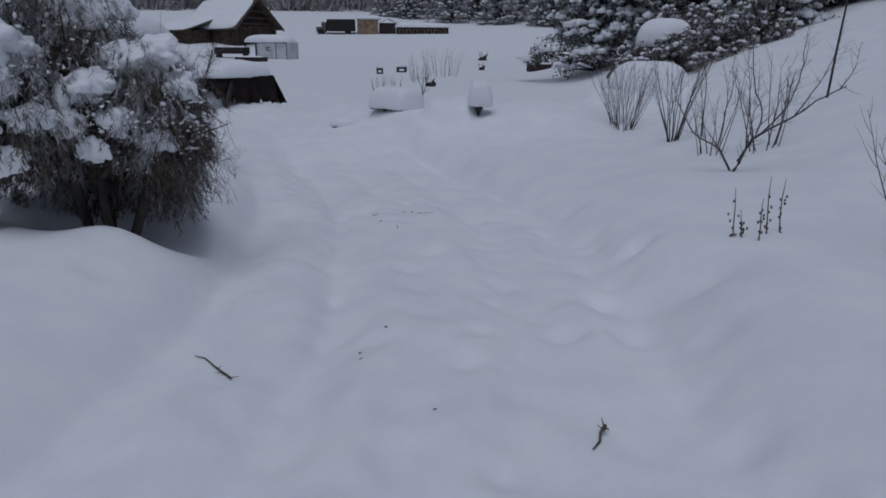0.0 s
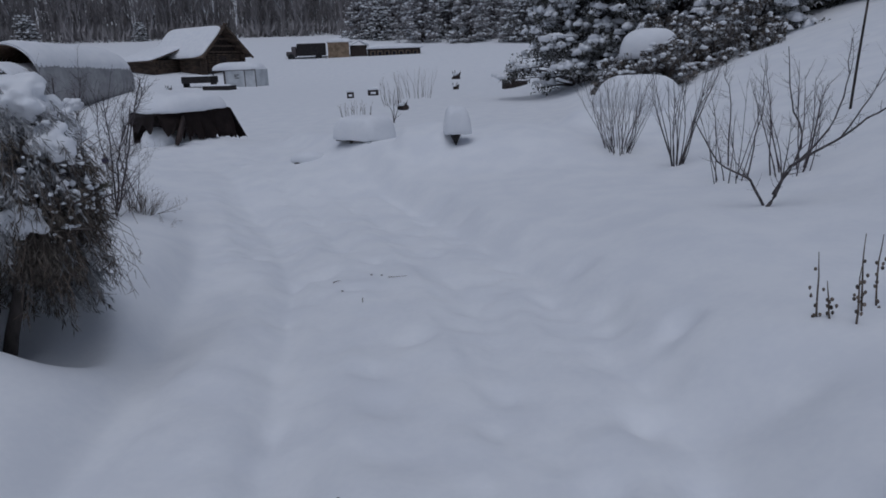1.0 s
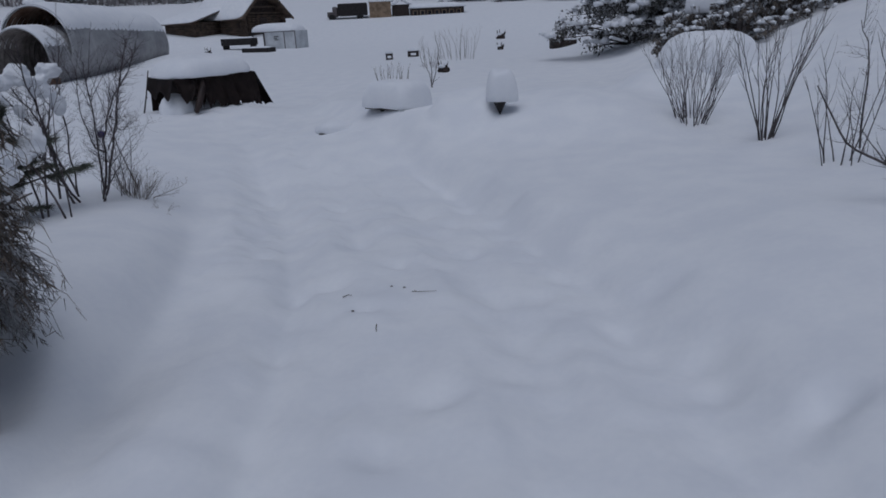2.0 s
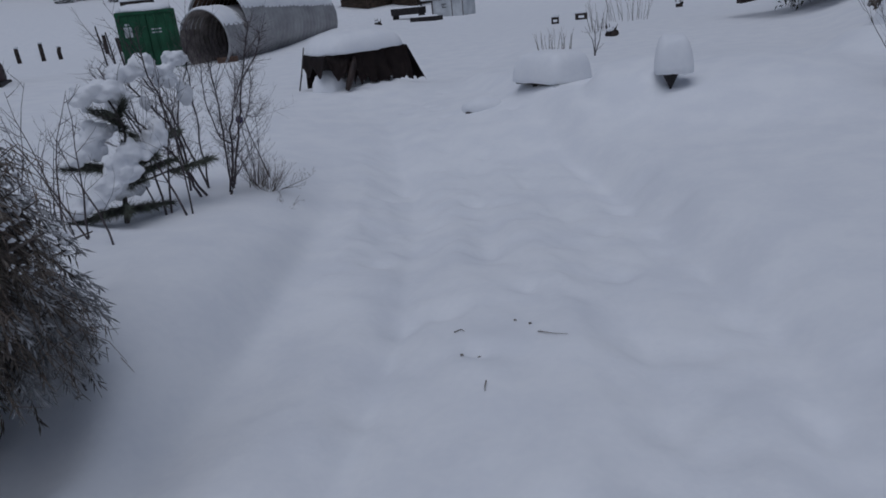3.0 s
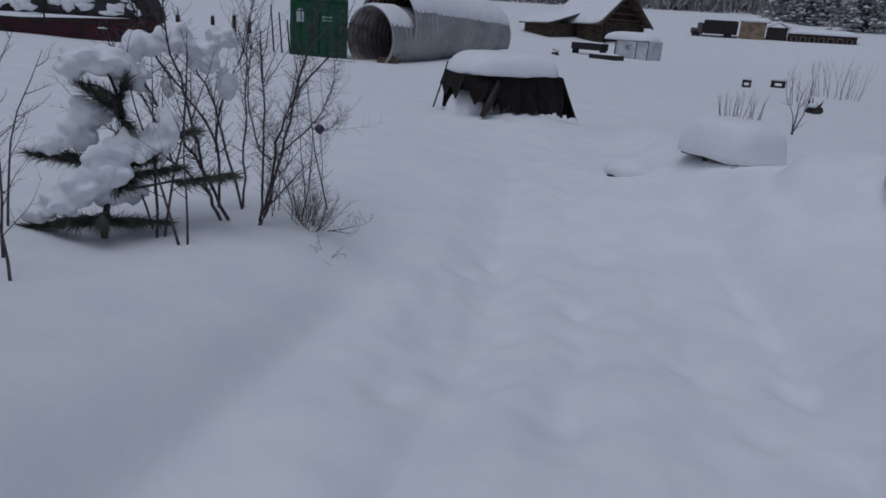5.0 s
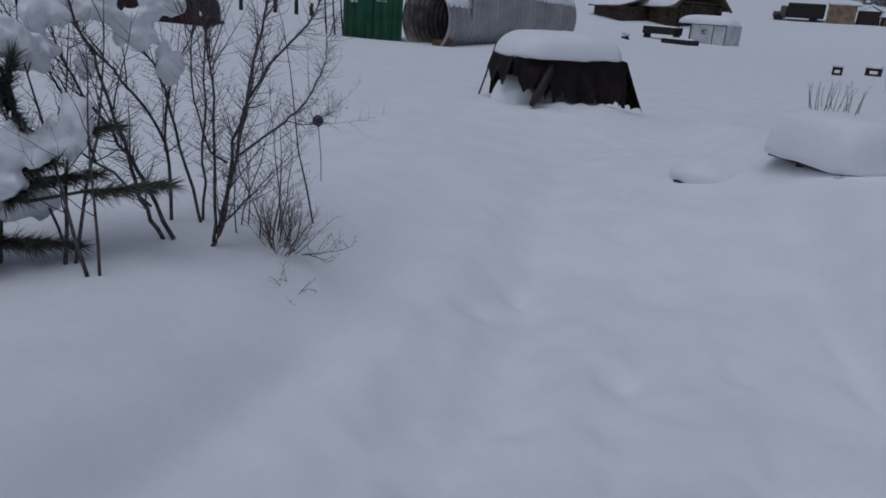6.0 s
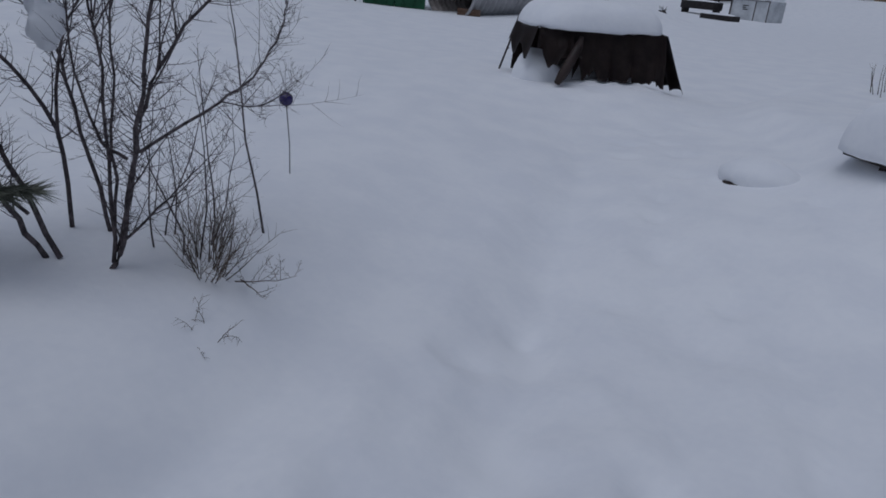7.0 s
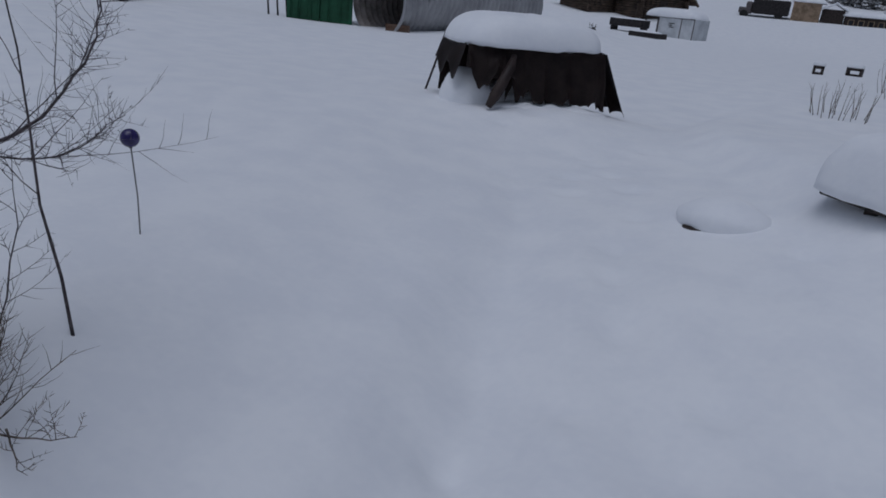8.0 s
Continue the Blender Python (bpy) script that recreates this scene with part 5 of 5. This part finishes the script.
# ---- row of sheds and a lorry across the field ----
def far_row():
    rng = random.Random(141)
    turn = 9.0
    ob = thing("parked_lorry", "far dark canvas lorry with a snowy bonnet", "lorry", "", (-18.6, 95.0, gz(-18.6, 95.0) - 0.2), turn)
    bm = bmesh.new()
    box(bm, (-1.2, -1.2, 0.5), (2.6, 1.2, 2.05), 0.15)
    part("canvas", bm, DARK_METAL, ob, "dark canvas cover", False)
    bm = bmesh.new()
    box(bm, (-2.6, -1.0, 0.4), (-1.25, 1.0, 1.1), 0.15)
    box(bm, (-1.9, -1.0, 1.0), (-1.25, 1.0, 1.7), 0.15)
    part("cab", bm, TWIG_GREY, ob, "grey cab", False)
    for x in (-2.0, 1.6):
        bm = bmesh.new()
        bmesh.ops.create_cone(bm, cap_ends=True, segments=18, radius1=0.42, radius2=0.42, depth=2.2)
        bm.transform(Matrix.Translation((x, 0, 0.35)) @ Matrix.Rotation(radians(90), 4, "X"))
        part("wheel", bm, RUBBER, ob, smooth=False)
    bm = bmesh.new()
    pillow(bm, 1.2, 1.9, 0.2, rng, (-2.1, 0, 1.05), 0, 4, 12)
    part("snow_cap", bm, SNOW, ob)
    ob = thing("tan_cabin", "tan boarded cabin with a snowy roof", "cabin", "", (-14.4, 95.7, gz(-14.4, 95.7) - 0.2), turn)
    for k in range(14):
        bm = bmesh.new()
        box(bm, (-1.4 + k * 0.2, -1.2, 0), (-1.21 + k * 0.2, -1.15, 2.0))
        part("board", bm, PLANK, ob, smooth=False)
    bm = bmesh.new()
    box(bm, (-1.38, -1.14, 0), (1.4, 1.2, 1.98))
    part("body", bm, PLANK, ob, smooth=False)
    bm = bmesh.new()
    pillow(bm, 3.4, 2.9, 0.5, rng, (0.2, 0, 2.0), 0, 4, 16)
    part("snow_roof", bm, SNOW, ob, "deep snow on the roof")
    ob = thing("small_hut", "small gabled hut of dark boards under snow", "hut", "", (-11.9, 96.3, gz(-11.9, 96.3) - 0.2), turn)
    bm = bmesh.new()
    box(bm, (-1.0, -1.0, 0), (1.2, 1.0, 1.5))
    part("body", bm, DARK_WOOD, ob, smooth=False)
    for s in (-1, 1):
        bm = bmesh.new()
        box(bm, (0, -1.25, -0.05), (1.55, 1.25, 0.16), 0.03)
        bm.transform(Matrix.Translation((0.1, 0, 2.15)) @ (Matrix.Rotation(radians(27), 4, "Y") if s > 0 else Matrix.Rotation(radians(180 - 27), 4, "Y")))
        part("roof", bm, SNOW, ob, "snow-covered roof", False)
    ob = thing("long_shed", "long low shed with a row of dark windows under snow", "shed", "", (-7.2, 97.0, gz(-7.2, 97.0) - 0.75), turn)
    bm = bmesh.new()
    box(bm, (-3.4, -1.2, 0), (3.6, 1.2, 1.5))
    part("body", bm, DARK_WOOD, ob, smooth=False)
    for k in range(7):
        bm = bmesh.new()
        box(bm, (-3.1 + k * 0.95, -1.25, 0.55), (-2.5 + k * 0.95, -1.2, 1.2))
        w = part("window", bm, PLANK, ob, "pale window frame", False)
        bm = bmesh.new()
        box(bm, (-3.02 + k * 0.95, -1.27, 0.63), (-2.58 + k * 0.95, -1.252, 1.12))
        part("pane", bm, GLASS_DARK, w, smooth=False)
    bm = bmesh.new()
    pillow(bm, 7.6, 3.0, 0.6, rng, (0.1, 0, 1.5), 0, 6, 24)
    part("snow_roof", bm, SNOW, ob, "deep snow on the roof")


far_row()


def far_hut(at, w, h, label, seed):
    ob = thing("far_hut", label, "hut", "huts before the woods", (*at, gz(*at) - 0.2), 25)
    bm = bmesh.new()
    box(bm, (-w / 2, -1.2, 0), (w / 2, 1.2, h))
    part("body", bm, DARK_WOOD, ob, smooth=False)
    bm = bmesh.new()
    pillow(bm, w + 0.6, 3.2, 0.8, random.Random(seed), (0, 0, h), 0, 4, 14)
    part("snow_roof", bm, SNOW, ob, "snowy roof")


far_hut((-72, 112), 2.6, 1.6, "tiny snow-capped hut before the woods", 151)
far_hut((-80, 98), 4.6, 0.8, "low snow-covered shed before the woods", 152)


def fence_post(at, h, seed):
    ob = thing("fence_post", "weathered dark wooden post standing in snow", "post", "posts on the field", (*at, gz(*at)))
    rng = random.Random(seed)
    bm = bmesh.new()
    tube(bm, [(0, 0, -0.3), (rng.uniform(-0.05, 0.05), 0, h * 0.6), (rng.uniform(-0.1, 0.1), 0, h)], [0.16, 0.15, 0.13], 7)
    part("shaft", bm, DARK_WOOD, ob)
    bm = bmesh.new()
    blob(bm, (0, 0, h), (0.18, 0.18, 0.12), rng, 1, 0.2)
    part("snow_cap", bm, SNOW, ob)


for k, (px, py, ph) in enumerate(((-44.3, 41.5, 1.1), (-43.2, 42.6, 1.3), (-42.6, 43.6, 0.9), (-40.0, 45.5, 1.4), (-39.4, 46.3, 1.1), (-38.9, 46.8, 1.5), (-46.2, 39.8, 1.0), (-47.6, 38.2, 1.2))):
    fence_post((px, py), ph, 160 + k)


# ---- bushes, stakes and weeds on the right bank ----
limbed_thing("young_fruit_tree", "bare young fruit tree with wide low forks in snow", "tree", (3.40, 5.26), -20, [
    (((0, -0.08), (0.12, 0.16), (0.23, 0.38), (0.58, 0.62), (0.80, 0.82), (1.06, 0.98)), 0.022), (((0.09, 0.12), (0.29, 0.58), (0.16, 1.0), (0.09, 1.45)), 0.014), (((0.02, 0.0), (-0.14, 0.26), (-0.40, 0.43), (-0.64, 0.84)), 0.017),
    (((-0.14, 0.26), (-0.09, 0.66), (-0.03, 1.07)), 0.011), (((0.23, 0.38), (0.50, 0.72), (0.60, 1.10), (0.62, 1.50)), 0.013), (((-0.32, 0.38), (-0.32, 0.95), (-0.40, 1.26)), 0.010), (((0.60, 0.66), (0.78, 1.0), (0.92, 1.36)), 0.010)], TWIG_GREY, 171, "bare bushes on the slope", 5, 2, 0.2, 0.2)
shrub("currant_bush", "dense fan of thin bare currant stems in snow", (3.12, 9.8), 42, 1.25, 172, TWIG, 0.0065, (0, 0), 0.42, 6, 1, 0.22, "bare bushes on the slope", 0.10, 0.06, 0.45, 0.35)
shrub("currant_bush", "narrow fan of straight bare stems in snow", (3.72, 8.82), 16, 1.5, 173, TWIG_GREY, 0.012, (0.05, 0), 0.30, 5, 1, 0.08, "bare bushes on the slope", 0.07, 0.04, 0.35, 0.45)
shrub("rose_bush", "loose bare rose stems with small side shoots in snow", (4.30, 6.6), 11, 1.3, 174, TWIG, 0.010, (0, 0), 0.3, 5, 2, 0.25, "bare bushes on the slope", 0.08, 0.04, 0.5, 0.35)
shrub("rose_bush", "thin bare stems rising behind a fruit tree", (3.75, 7.0), 9, 1.15, 175, TWIG_GREY, 0.009, (0, 0), 0.2, 4, 1, 0.22, "bare bushes on the slope", 0.07, 0.05, 0.4, 0.4)
shrub("rose_bush", "bare arching stems with snow between them", (3.62, 1.95), 10, 1.0, 176, TWIG_GREY, 0.008, (-0.15, 0), 0.5, 6, 1, 0.15, "bare bushes on the slope", 0.08, 0.06, 0.5, 0.3)


def weed(at, h, seed):
    rng = random.Random(seed)
    ob = thing("seed_stalk", "brown dry stalk with clustered seed pods in snow", "dry stalk", "seed stalks", (*at, gz(*at)))
    bm = bmesh.new()
    pts = curve_pts((0, 0, -0.05), (rng.uniform(-0.15, 0.05), 0, 1), h, rng, 0.05, 0.05)
    tube(bm, pts, [0.006, 0.006, 0.005, 0.005, 0.004, 0.003, 0.002], 5)
    part("stem", bm, DRY, ob)
    bm = bmesh.new()
    for _ in range(9):
        p = pts[rng.randint(1, 4)] + Vector((rng.gauss(0, 0.018), rng.gauss(0, 0.018), rng.gauss(0, 0.02)))
        blob(bm, p, (0.009, 0.009, 0.013), rng, 1, 0.4)
    tagged(part("seed_cluster", bm, DRY, ob, "small clustered seed pods"), kind="stuff")


for k, (wx, wy, wh) in enumerate(((2.46, 2.36, 0.42), (2.58, 2.2, 0.36), (2.70, 2.36, 0.48), (2.84, 2.46, 0.46), (2.50, 2.30, 0.26))):
    weed((wx, wy), wh, 180 + k)


def marker_stake(at, h, lean, label):
    ob = thing("marker_stake", label, "stake", "marker stakes", (*at, gz(*at)))
    bm = bmesh.new()
    tube(bm, [(0, 0, -0.2), (lean * 0.5, 0.0, h * 0.5), (lean, 0.0, h)], [0.018, 0.017, 0.014], 7)
    part("shaft", bm, DARK_WOOD, ob)


marker_stake((5.75, 6.2), 1.25, 0.20, "tall dark stake leaning on the snowy slope")
marker_stake((5.88, 8.4), 1.42, 0.08, "dark stake further up the snowy slope")


# ---- big snow domes and the row of evergreens behind them ----
def snow_dome(at, lx, ly, h, seed, lift):
    ob = thing("snow_laden_bush", "dry brown bush under a big dome of snow", "bush", "snow-laden bushes", (*at, gz(*at)))
    rng = random.Random(seed)
    bm = bmesh.new()
    pillow(bm, lx, ly, h, rng, (0, 0, lift), rng.uniform(0, 40), 2.6, 28, 0.06)
    part("snow_dome", bm, SNOW, ob, "smooth dome of snow")
    bm = bmesh.new()
    for _ in range(170):
        a, q = rng.uniform(0, 6.28), rng.uniform(0.2, 0.52)
        p = Vector((math.cos(a) * lx * q * 0.8, math.sin(a) * ly * q * 0.8, -0.1))
        tube(bm, [p, p + Vector((math.cos(a) * 0.12, math.sin(a) * 0.12, lift * 0.7)), p + Vector((math.cos(a) * 0.2 + rng.gauss(0, 0.05), math.sin(a) * 0.2, lift + rng.uniform(0, 0.25)))], [0.012, 0.01, 0.004], 3)
    tagged(part("brushwood", bm, DRY, ob, "dry brown twigs"), kind="stuff")


snow_dome((5.6, 17.3), 1.5, 1.35, 0.72, 191, 0.75)
snow_dome((4.55, 14.2), 2.0, 1.5, 1.05, 192, -0.15)
snow_dome((7.6, 19.0), 1.2, 1.1, 0.5, 193, 0.5)


def evergreen(at, h, w, seed, label, leaf=CONIFER, clumps=190, leafs=17000, skirt=0.02, name="evergreen_tree", group="evergreens on the slope", tri=0.10, lumps=(0.05, 0.19), taper=0.45, per_clump=9, frost=0.36):
    """A bushy snow-laden evergreen: trunk, limbs, clumps of leaves and snow lying on them."""
    rng = random.Random(seed)
    ob = thing(name, label, "tree", group, (*at, gz(*at) - 0.1))
    bm = bmesh.new()
    tube(bm, [(0, 0, -0.3), (0.05, 0, h * 0.4), (0.0, 0.05, h * 0.75), (0.03, 0, h)], [h * 0.028, h * 0.022, h * 0.012, h * 0.003], 8)
    part("trunk", bm, BARK, ob)
    centres = []
    limb = bmesh.new()
    for _ in range(clumps):
        f = rng.uniform(skirt, 1.0)
        a, rr = rng.uniform(0, 6.283), w * (1.05 - f) ** taper * rng.uniform(0.35, 1.0) * (1 + 0.10 * math.sin(3 * f * 7 + seed))
        c = Vector((math.cos(a) * rr, math.sin(a) * rr, f * h + rng.gauss(0, 0.1)))
        centres.append((c, rng.uniform(0.28, 0.62) * w * 0.34))
        tube(limb, [(0, 0, max(c.z - rr * 0.12, 0.05)), c * 0.55 + Vector((0, 0, 0.45 * c.z + 0.06)), c], [0.035 * h / 6, 0.022 * h / 6, 0.008], 4)
    tagged(part("limb_work", limb, BARK, ob), kind="stuff")
    per = leafs // clumps
    rg = np.random.default_rng(seed)
    cc = np.repeat(np.array([c[0][:] for c in centres]), per, 0)
    rad = np.repeat(np.array([c[1] for c in centres]), per)[:, None]
    n = len(cc)
    d = rg.normal(size=(n, 3))
    d /= np.linalg.norm(d, axis=1, keepdims=True)
    p = cc + d * rad * rg.uniform(0.4, 1.05, (n, 1)) * np.array([1.15, 1.15, 0.62])
    e1, e2 = rg.normal(size=(n, 3)), rg.normal(size=(n, 3))
    s = tri * rg.uniform(0.5, 1.3, (n, 1))
    e1 = e1 / np.linalg.norm(e1, axis=1, keepdims=True) * s
    e2 = e2 / np.linalg.norm(e2, axis=1, keepdims=True) * s * 0.45
    e1[:, 2] -= s[:, 0] * 0.5
    verts = np.stack([p - e2, p + e2, p + e1], 1).reshape(-1, 3)
    faces = np.arange(3 * n).reshape(-1, 3)
    rough_side = int(n * (1 - frost)) * 3
    order = rg.permutation(n)
    verts = verts.reshape(-1, 3, 3)[order].reshape(-1, 3)
    crown = from_arrays("crown", verts[:rough_side].tolist(), faces[:rough_side // 3].tolist(), leaf, ob, "dark needle foliage")
    from_arrays("frosted_foliage", verts[rough_side:].tolist(), faces[:n - rough_side // 3].tolist(), FROSTED, crown, "foliage furred with snow")
    items = []
    for c, r in centres:
        for _ in range(rng.randint(2, per_clump)):
            q = c + Vector((rng.gauss(0, r * 0.5), rng.gauss(0, r * 0.5), r * rng.uniform(0.2, 0.6)))
            k = rng.uniform(*lumps)
            items.append((q[:], (k * rng.uniform(0.7, 1.5), k * rng.uniform(0.7, 1.5), k * 0.75)))
    lumps_mesh("snow_clumps", items, seed, SNOW, ob, "white clumps of snow on the branches", 1, 0.5, 0.3)
    return ob


for k, (ex, ey, eh, ew) in enumerate(((5.3, 26.2, 5.5, 2.6), (8.2, 23.4, 6.0, 2.5), (9.6, 20.6, 4.6, 1.9), (11.0, 27.0, 7.0, 2.8), (12.6, 23.0, 6.0, 2.4), (15.0, 26.0, 7.0, 2.6), (17.5, 24.0, 6.0, 2.4), (7.0, 30.5, 6.5, 2.6), (19.5, 29.0, 7.5, 2.8), (6.6, 24.6, 5.2, 2.2), (10.2, 24.4, 6.5, 2.4), (13.6, 20.6, 5.0, 1.9), (16.0, 21.6, 5.5, 2.1))):
    evergreen((ex, ey), eh, ew, 200 + k, "dark evergreen loaded with white clumps of snow")
for k, (ex, ey, eh, ew) in enumerate(((4.7, 16.4, 1.0, 0.8), (5.75, 16.3, 1.1, 0.9), (4.95, 17.3, 1.2, 0.9), (7.3, 17.6, 1.3, 1.0), (6.4, 18.8, 1.7, 1.1), (8.5, 18.2, 1.5, 1.0))):
    evergreen((ex, ey), eh, ew, 230 + k, "low bronzed evergreen bush beside a snow dome", CEDAR, 60, 5000, 0.02, "low_evergreen", "low evergreens on the slope", 0.07, (0.03, 0.09), 0.3, 2)
# frosted trees along the far edge of the field; the grey ones take the haze-paled wood
rngt = random.Random(300)
masters = [evergreen((4.0, 118.0), 8.0, 3.6, 301, "frosted grey tree loaded with snow at the field edge", HAZED_WOODS, 140, 8000, 0.02, "frosted_tree", "frosted trees at the field edge", 0.22, (0.08, 0.24), 0.30, 8, 0.45),
           evergreen((-4.0, 122.0), 9.5, 4.0, 302, "frosted grey tree loaded with snow at the field edge", HAZED_WOODS, 150, 8500, 0.02, "frosted_tree", "frosted trees at the field edge", 0.22, (0.08, 0.24), 0.30, 8, 0.45),
           evergreen((12.0, 110.0), 7.0, 3.4, 303, "frosted dark tree loaded with snow at the field edge", CONIFER, 140, 8000, 0.02, "frosted_tree", "frosted trees at the field edge", 0.20, (0.08, 0.24), 0.30, 8, 0.4)]
for k in range(34):
    tx = -16 + k * 2.3 + rngt.uniform(-1.5, 1.5)
    ty = 112 + rngt.uniform(-6, 22) + max(0, 2 - tx) * 0.9
    c = copy_thing(masters[k % 3], pose(tx, ty, gz(tx, ty) - 0.2, 0, 0, rngt.uniform(0, 360)))
    c.scale = [rngt.uniform(0.65, 1.25)] * 3
for k, (tx, ty, sc) in enumerate(((-112, 92, 0.9), (-120, 80, 0.7), (-104, 108, 0.55), (-92, 108, 0.6), (-128, 70, 0.8), (-75, 128, 0.7), (-58, 136, 0.5))):
    c = copy_thing(masters[2], pose(tx, ty, gz(tx, ty) - 0.2, 0, 0, 50 * k))
    c.scale = [sc] * 3


# ---- bare woods on the hillside ----
def far_woods():
    rg = np.random.default_rng(7)
    verts, faces, count = [], [], 0
    snow_v, snow_f = [], []
    for _ in range(7000):
        ang = radians(rg.uniform(-82, 62))
        r = 150 + 118 * rg.random() ** 1.4
        if ang < radians(-44) and r < 168:
            continue
        x, y = r * math.sin(ang), r * math.cos(ang)
        z, h = gz(x, y) - 0.3, rg.uniform(11, 23)
        w = h * 0.008
        lean = rg.normal(0, 0.03, 2) * h
        k = len(verts)
        verts += [(x - w, y, z), (x + w, y, z), (x + lean[0], y + lean[1], z + h)]
        faces.append((k, k + 1, k + 2))
        k = len(verts)
        verts += [(x, y - w, z), (x, y + w, z), (x + lean[0], y + lean[1], z + h)]
        faces.append((k, k + 1, k + 2))
        for _ in range(30):
            f = rg.uniform(0.18, 0.98)
            a, l = rg.uniform(0, 6.283), h * 0.24 * (1.1 - f) * rg.uniform(0.6, 1.3) + 0.4
            p = np.array([x + lean[0] * f, y + lean[1] * f, z + h * f])
            q = p + np.array([math.cos(a) * l * 0.55, math.sin(a) * l * 0.55, l * rg.uniform(0.5, 1.1)])
            t = np.array([-math.sin(a), math.cos(a), 0.2]) * rg.uniform(0.04, 0.16)
            tgt_v, tgt_f = (snow_v, snow_f) if rg.random() < 0.05 else (verts, faces)
            k = len(tgt_v)
            tgt_v += [tuple(p - t), tuple(p + t), tuple(q)]
            tgt_f.append((k, k + 1, k + 2))
        for _ in range(7):
            l = rg.uniform(0.08, 0.3)
            p = np.array([x + rg.normal(0, 1.2), y + rg.normal(0, 1.2), z + rg.uniform(0.2, 2.5)])
            k = len(verts)
            verts += [tuple(p - [l, 0, 0]), tuple(p + [l, 0, 0]), tuple(p + [rg.normal(0, 0.4), 0.2, rg.uniform(0.8, 2.4)])]
            faces.append((k, k + 1, k + 2))
    ob = tagged(new("far_woods"), "bare winter woods paled with haze on a far hillside", "woods", kind="stuff")
    # no haze in the air; the pale wood colour stands in for it
    tagged(from_arrays("bare_trees", verts, faces, HAZED_WOODS, ob), kind="stuff")
    tagged(from_arrays("snow_on_branches", snow_v, snow_f, SNOW_FAR, ob, "snow caught in the branches"), kind="stuff")


far_woods()


# ---- litter on the beaten snow ----
def debris(name, at, pts, r, label, twigs=0):
    ob = thing(name, label, "twig", "litter on the snow", (*at, gz(*at)))
    bm = bmesh.new()
    pts = [(p[0], p[1], p[2] + gz(at[0] + p[0], at[1] + p[1]) - gz(*at)) for p in pts]
    tube(bm, pts, [r * (1 - 0.6 * k / (len(pts) - 1)) for k in range(len(pts))], 5)
    rng = random.Random(len(name))
    for _ in range(twigs):
        p = Vector(pts[0]).lerp(Vector(pts[1]), rng.random())
        tube(bm, [p, p + Vector((rng.gauss(0, 0.02), rng.gauss(0, 0.03), 0.012))], [r * 0.6, r * 0.2], 3)
    part("wood", bm, DRY, ob)


debris("fallen_twig", (-0.84, 0.72), [(0, 0, 0.012), (-0.14, 0.13, 0.012), (-0.24, 0.24, 0.01), (-0.34, 0.33, 0.012)], 0.007, "thin fallen twig lying on the snow", 6)
debris("bent_stalk", (1.17, 0.28), [(0, 0, 0.03), (-0.03, -0.05, 0.02), (-0.05, -0.14, 0.012), (-0.09, -0.2, 0.01)], 0.010, "small bent stalk lying on the snow", 5)
debris("fallen_twig", (-0.62, 4.72), [(0, 0, 0.01), (0.04, 0.02, 0.01), (0.07, -0.02, 0.01)], 0.004, "small dark bit of bark on the snow")
for k, (dx, dy) in enumerate(((-0.14, 0.9), (-0.17, 1.05), (-0.5, 4.44), (-0.42, 4.5), (-0.3, 4.9), (-0.2, 4.85), (0.32, 0.4), (-0.05, 1.35))):
    debris("bark_crumb", (dx, dy), [(0, 0, 0.004), (0.009, 0.004, 0.006), (0.018, 0.0, 0.004)], 0.0045 + 0.0015 * (k % 3), "dark crumb of bark on the snow")
debris("fallen_twig", (-0.12, 4.72), [(0, 0, 0.01), (0.09, -0.05, 0.01), (0.18, -0.08, 0.01)], 0.003, "thin fallen twig lying on the snow", 2)
debris("fallen_twig", (-0.28, 4.15), [(0, 0, 0.02), (0.0, -0.03, 0.01), (0.01, -0.07, 0.006)], 0.004, "short dark twig stuck in the snow")
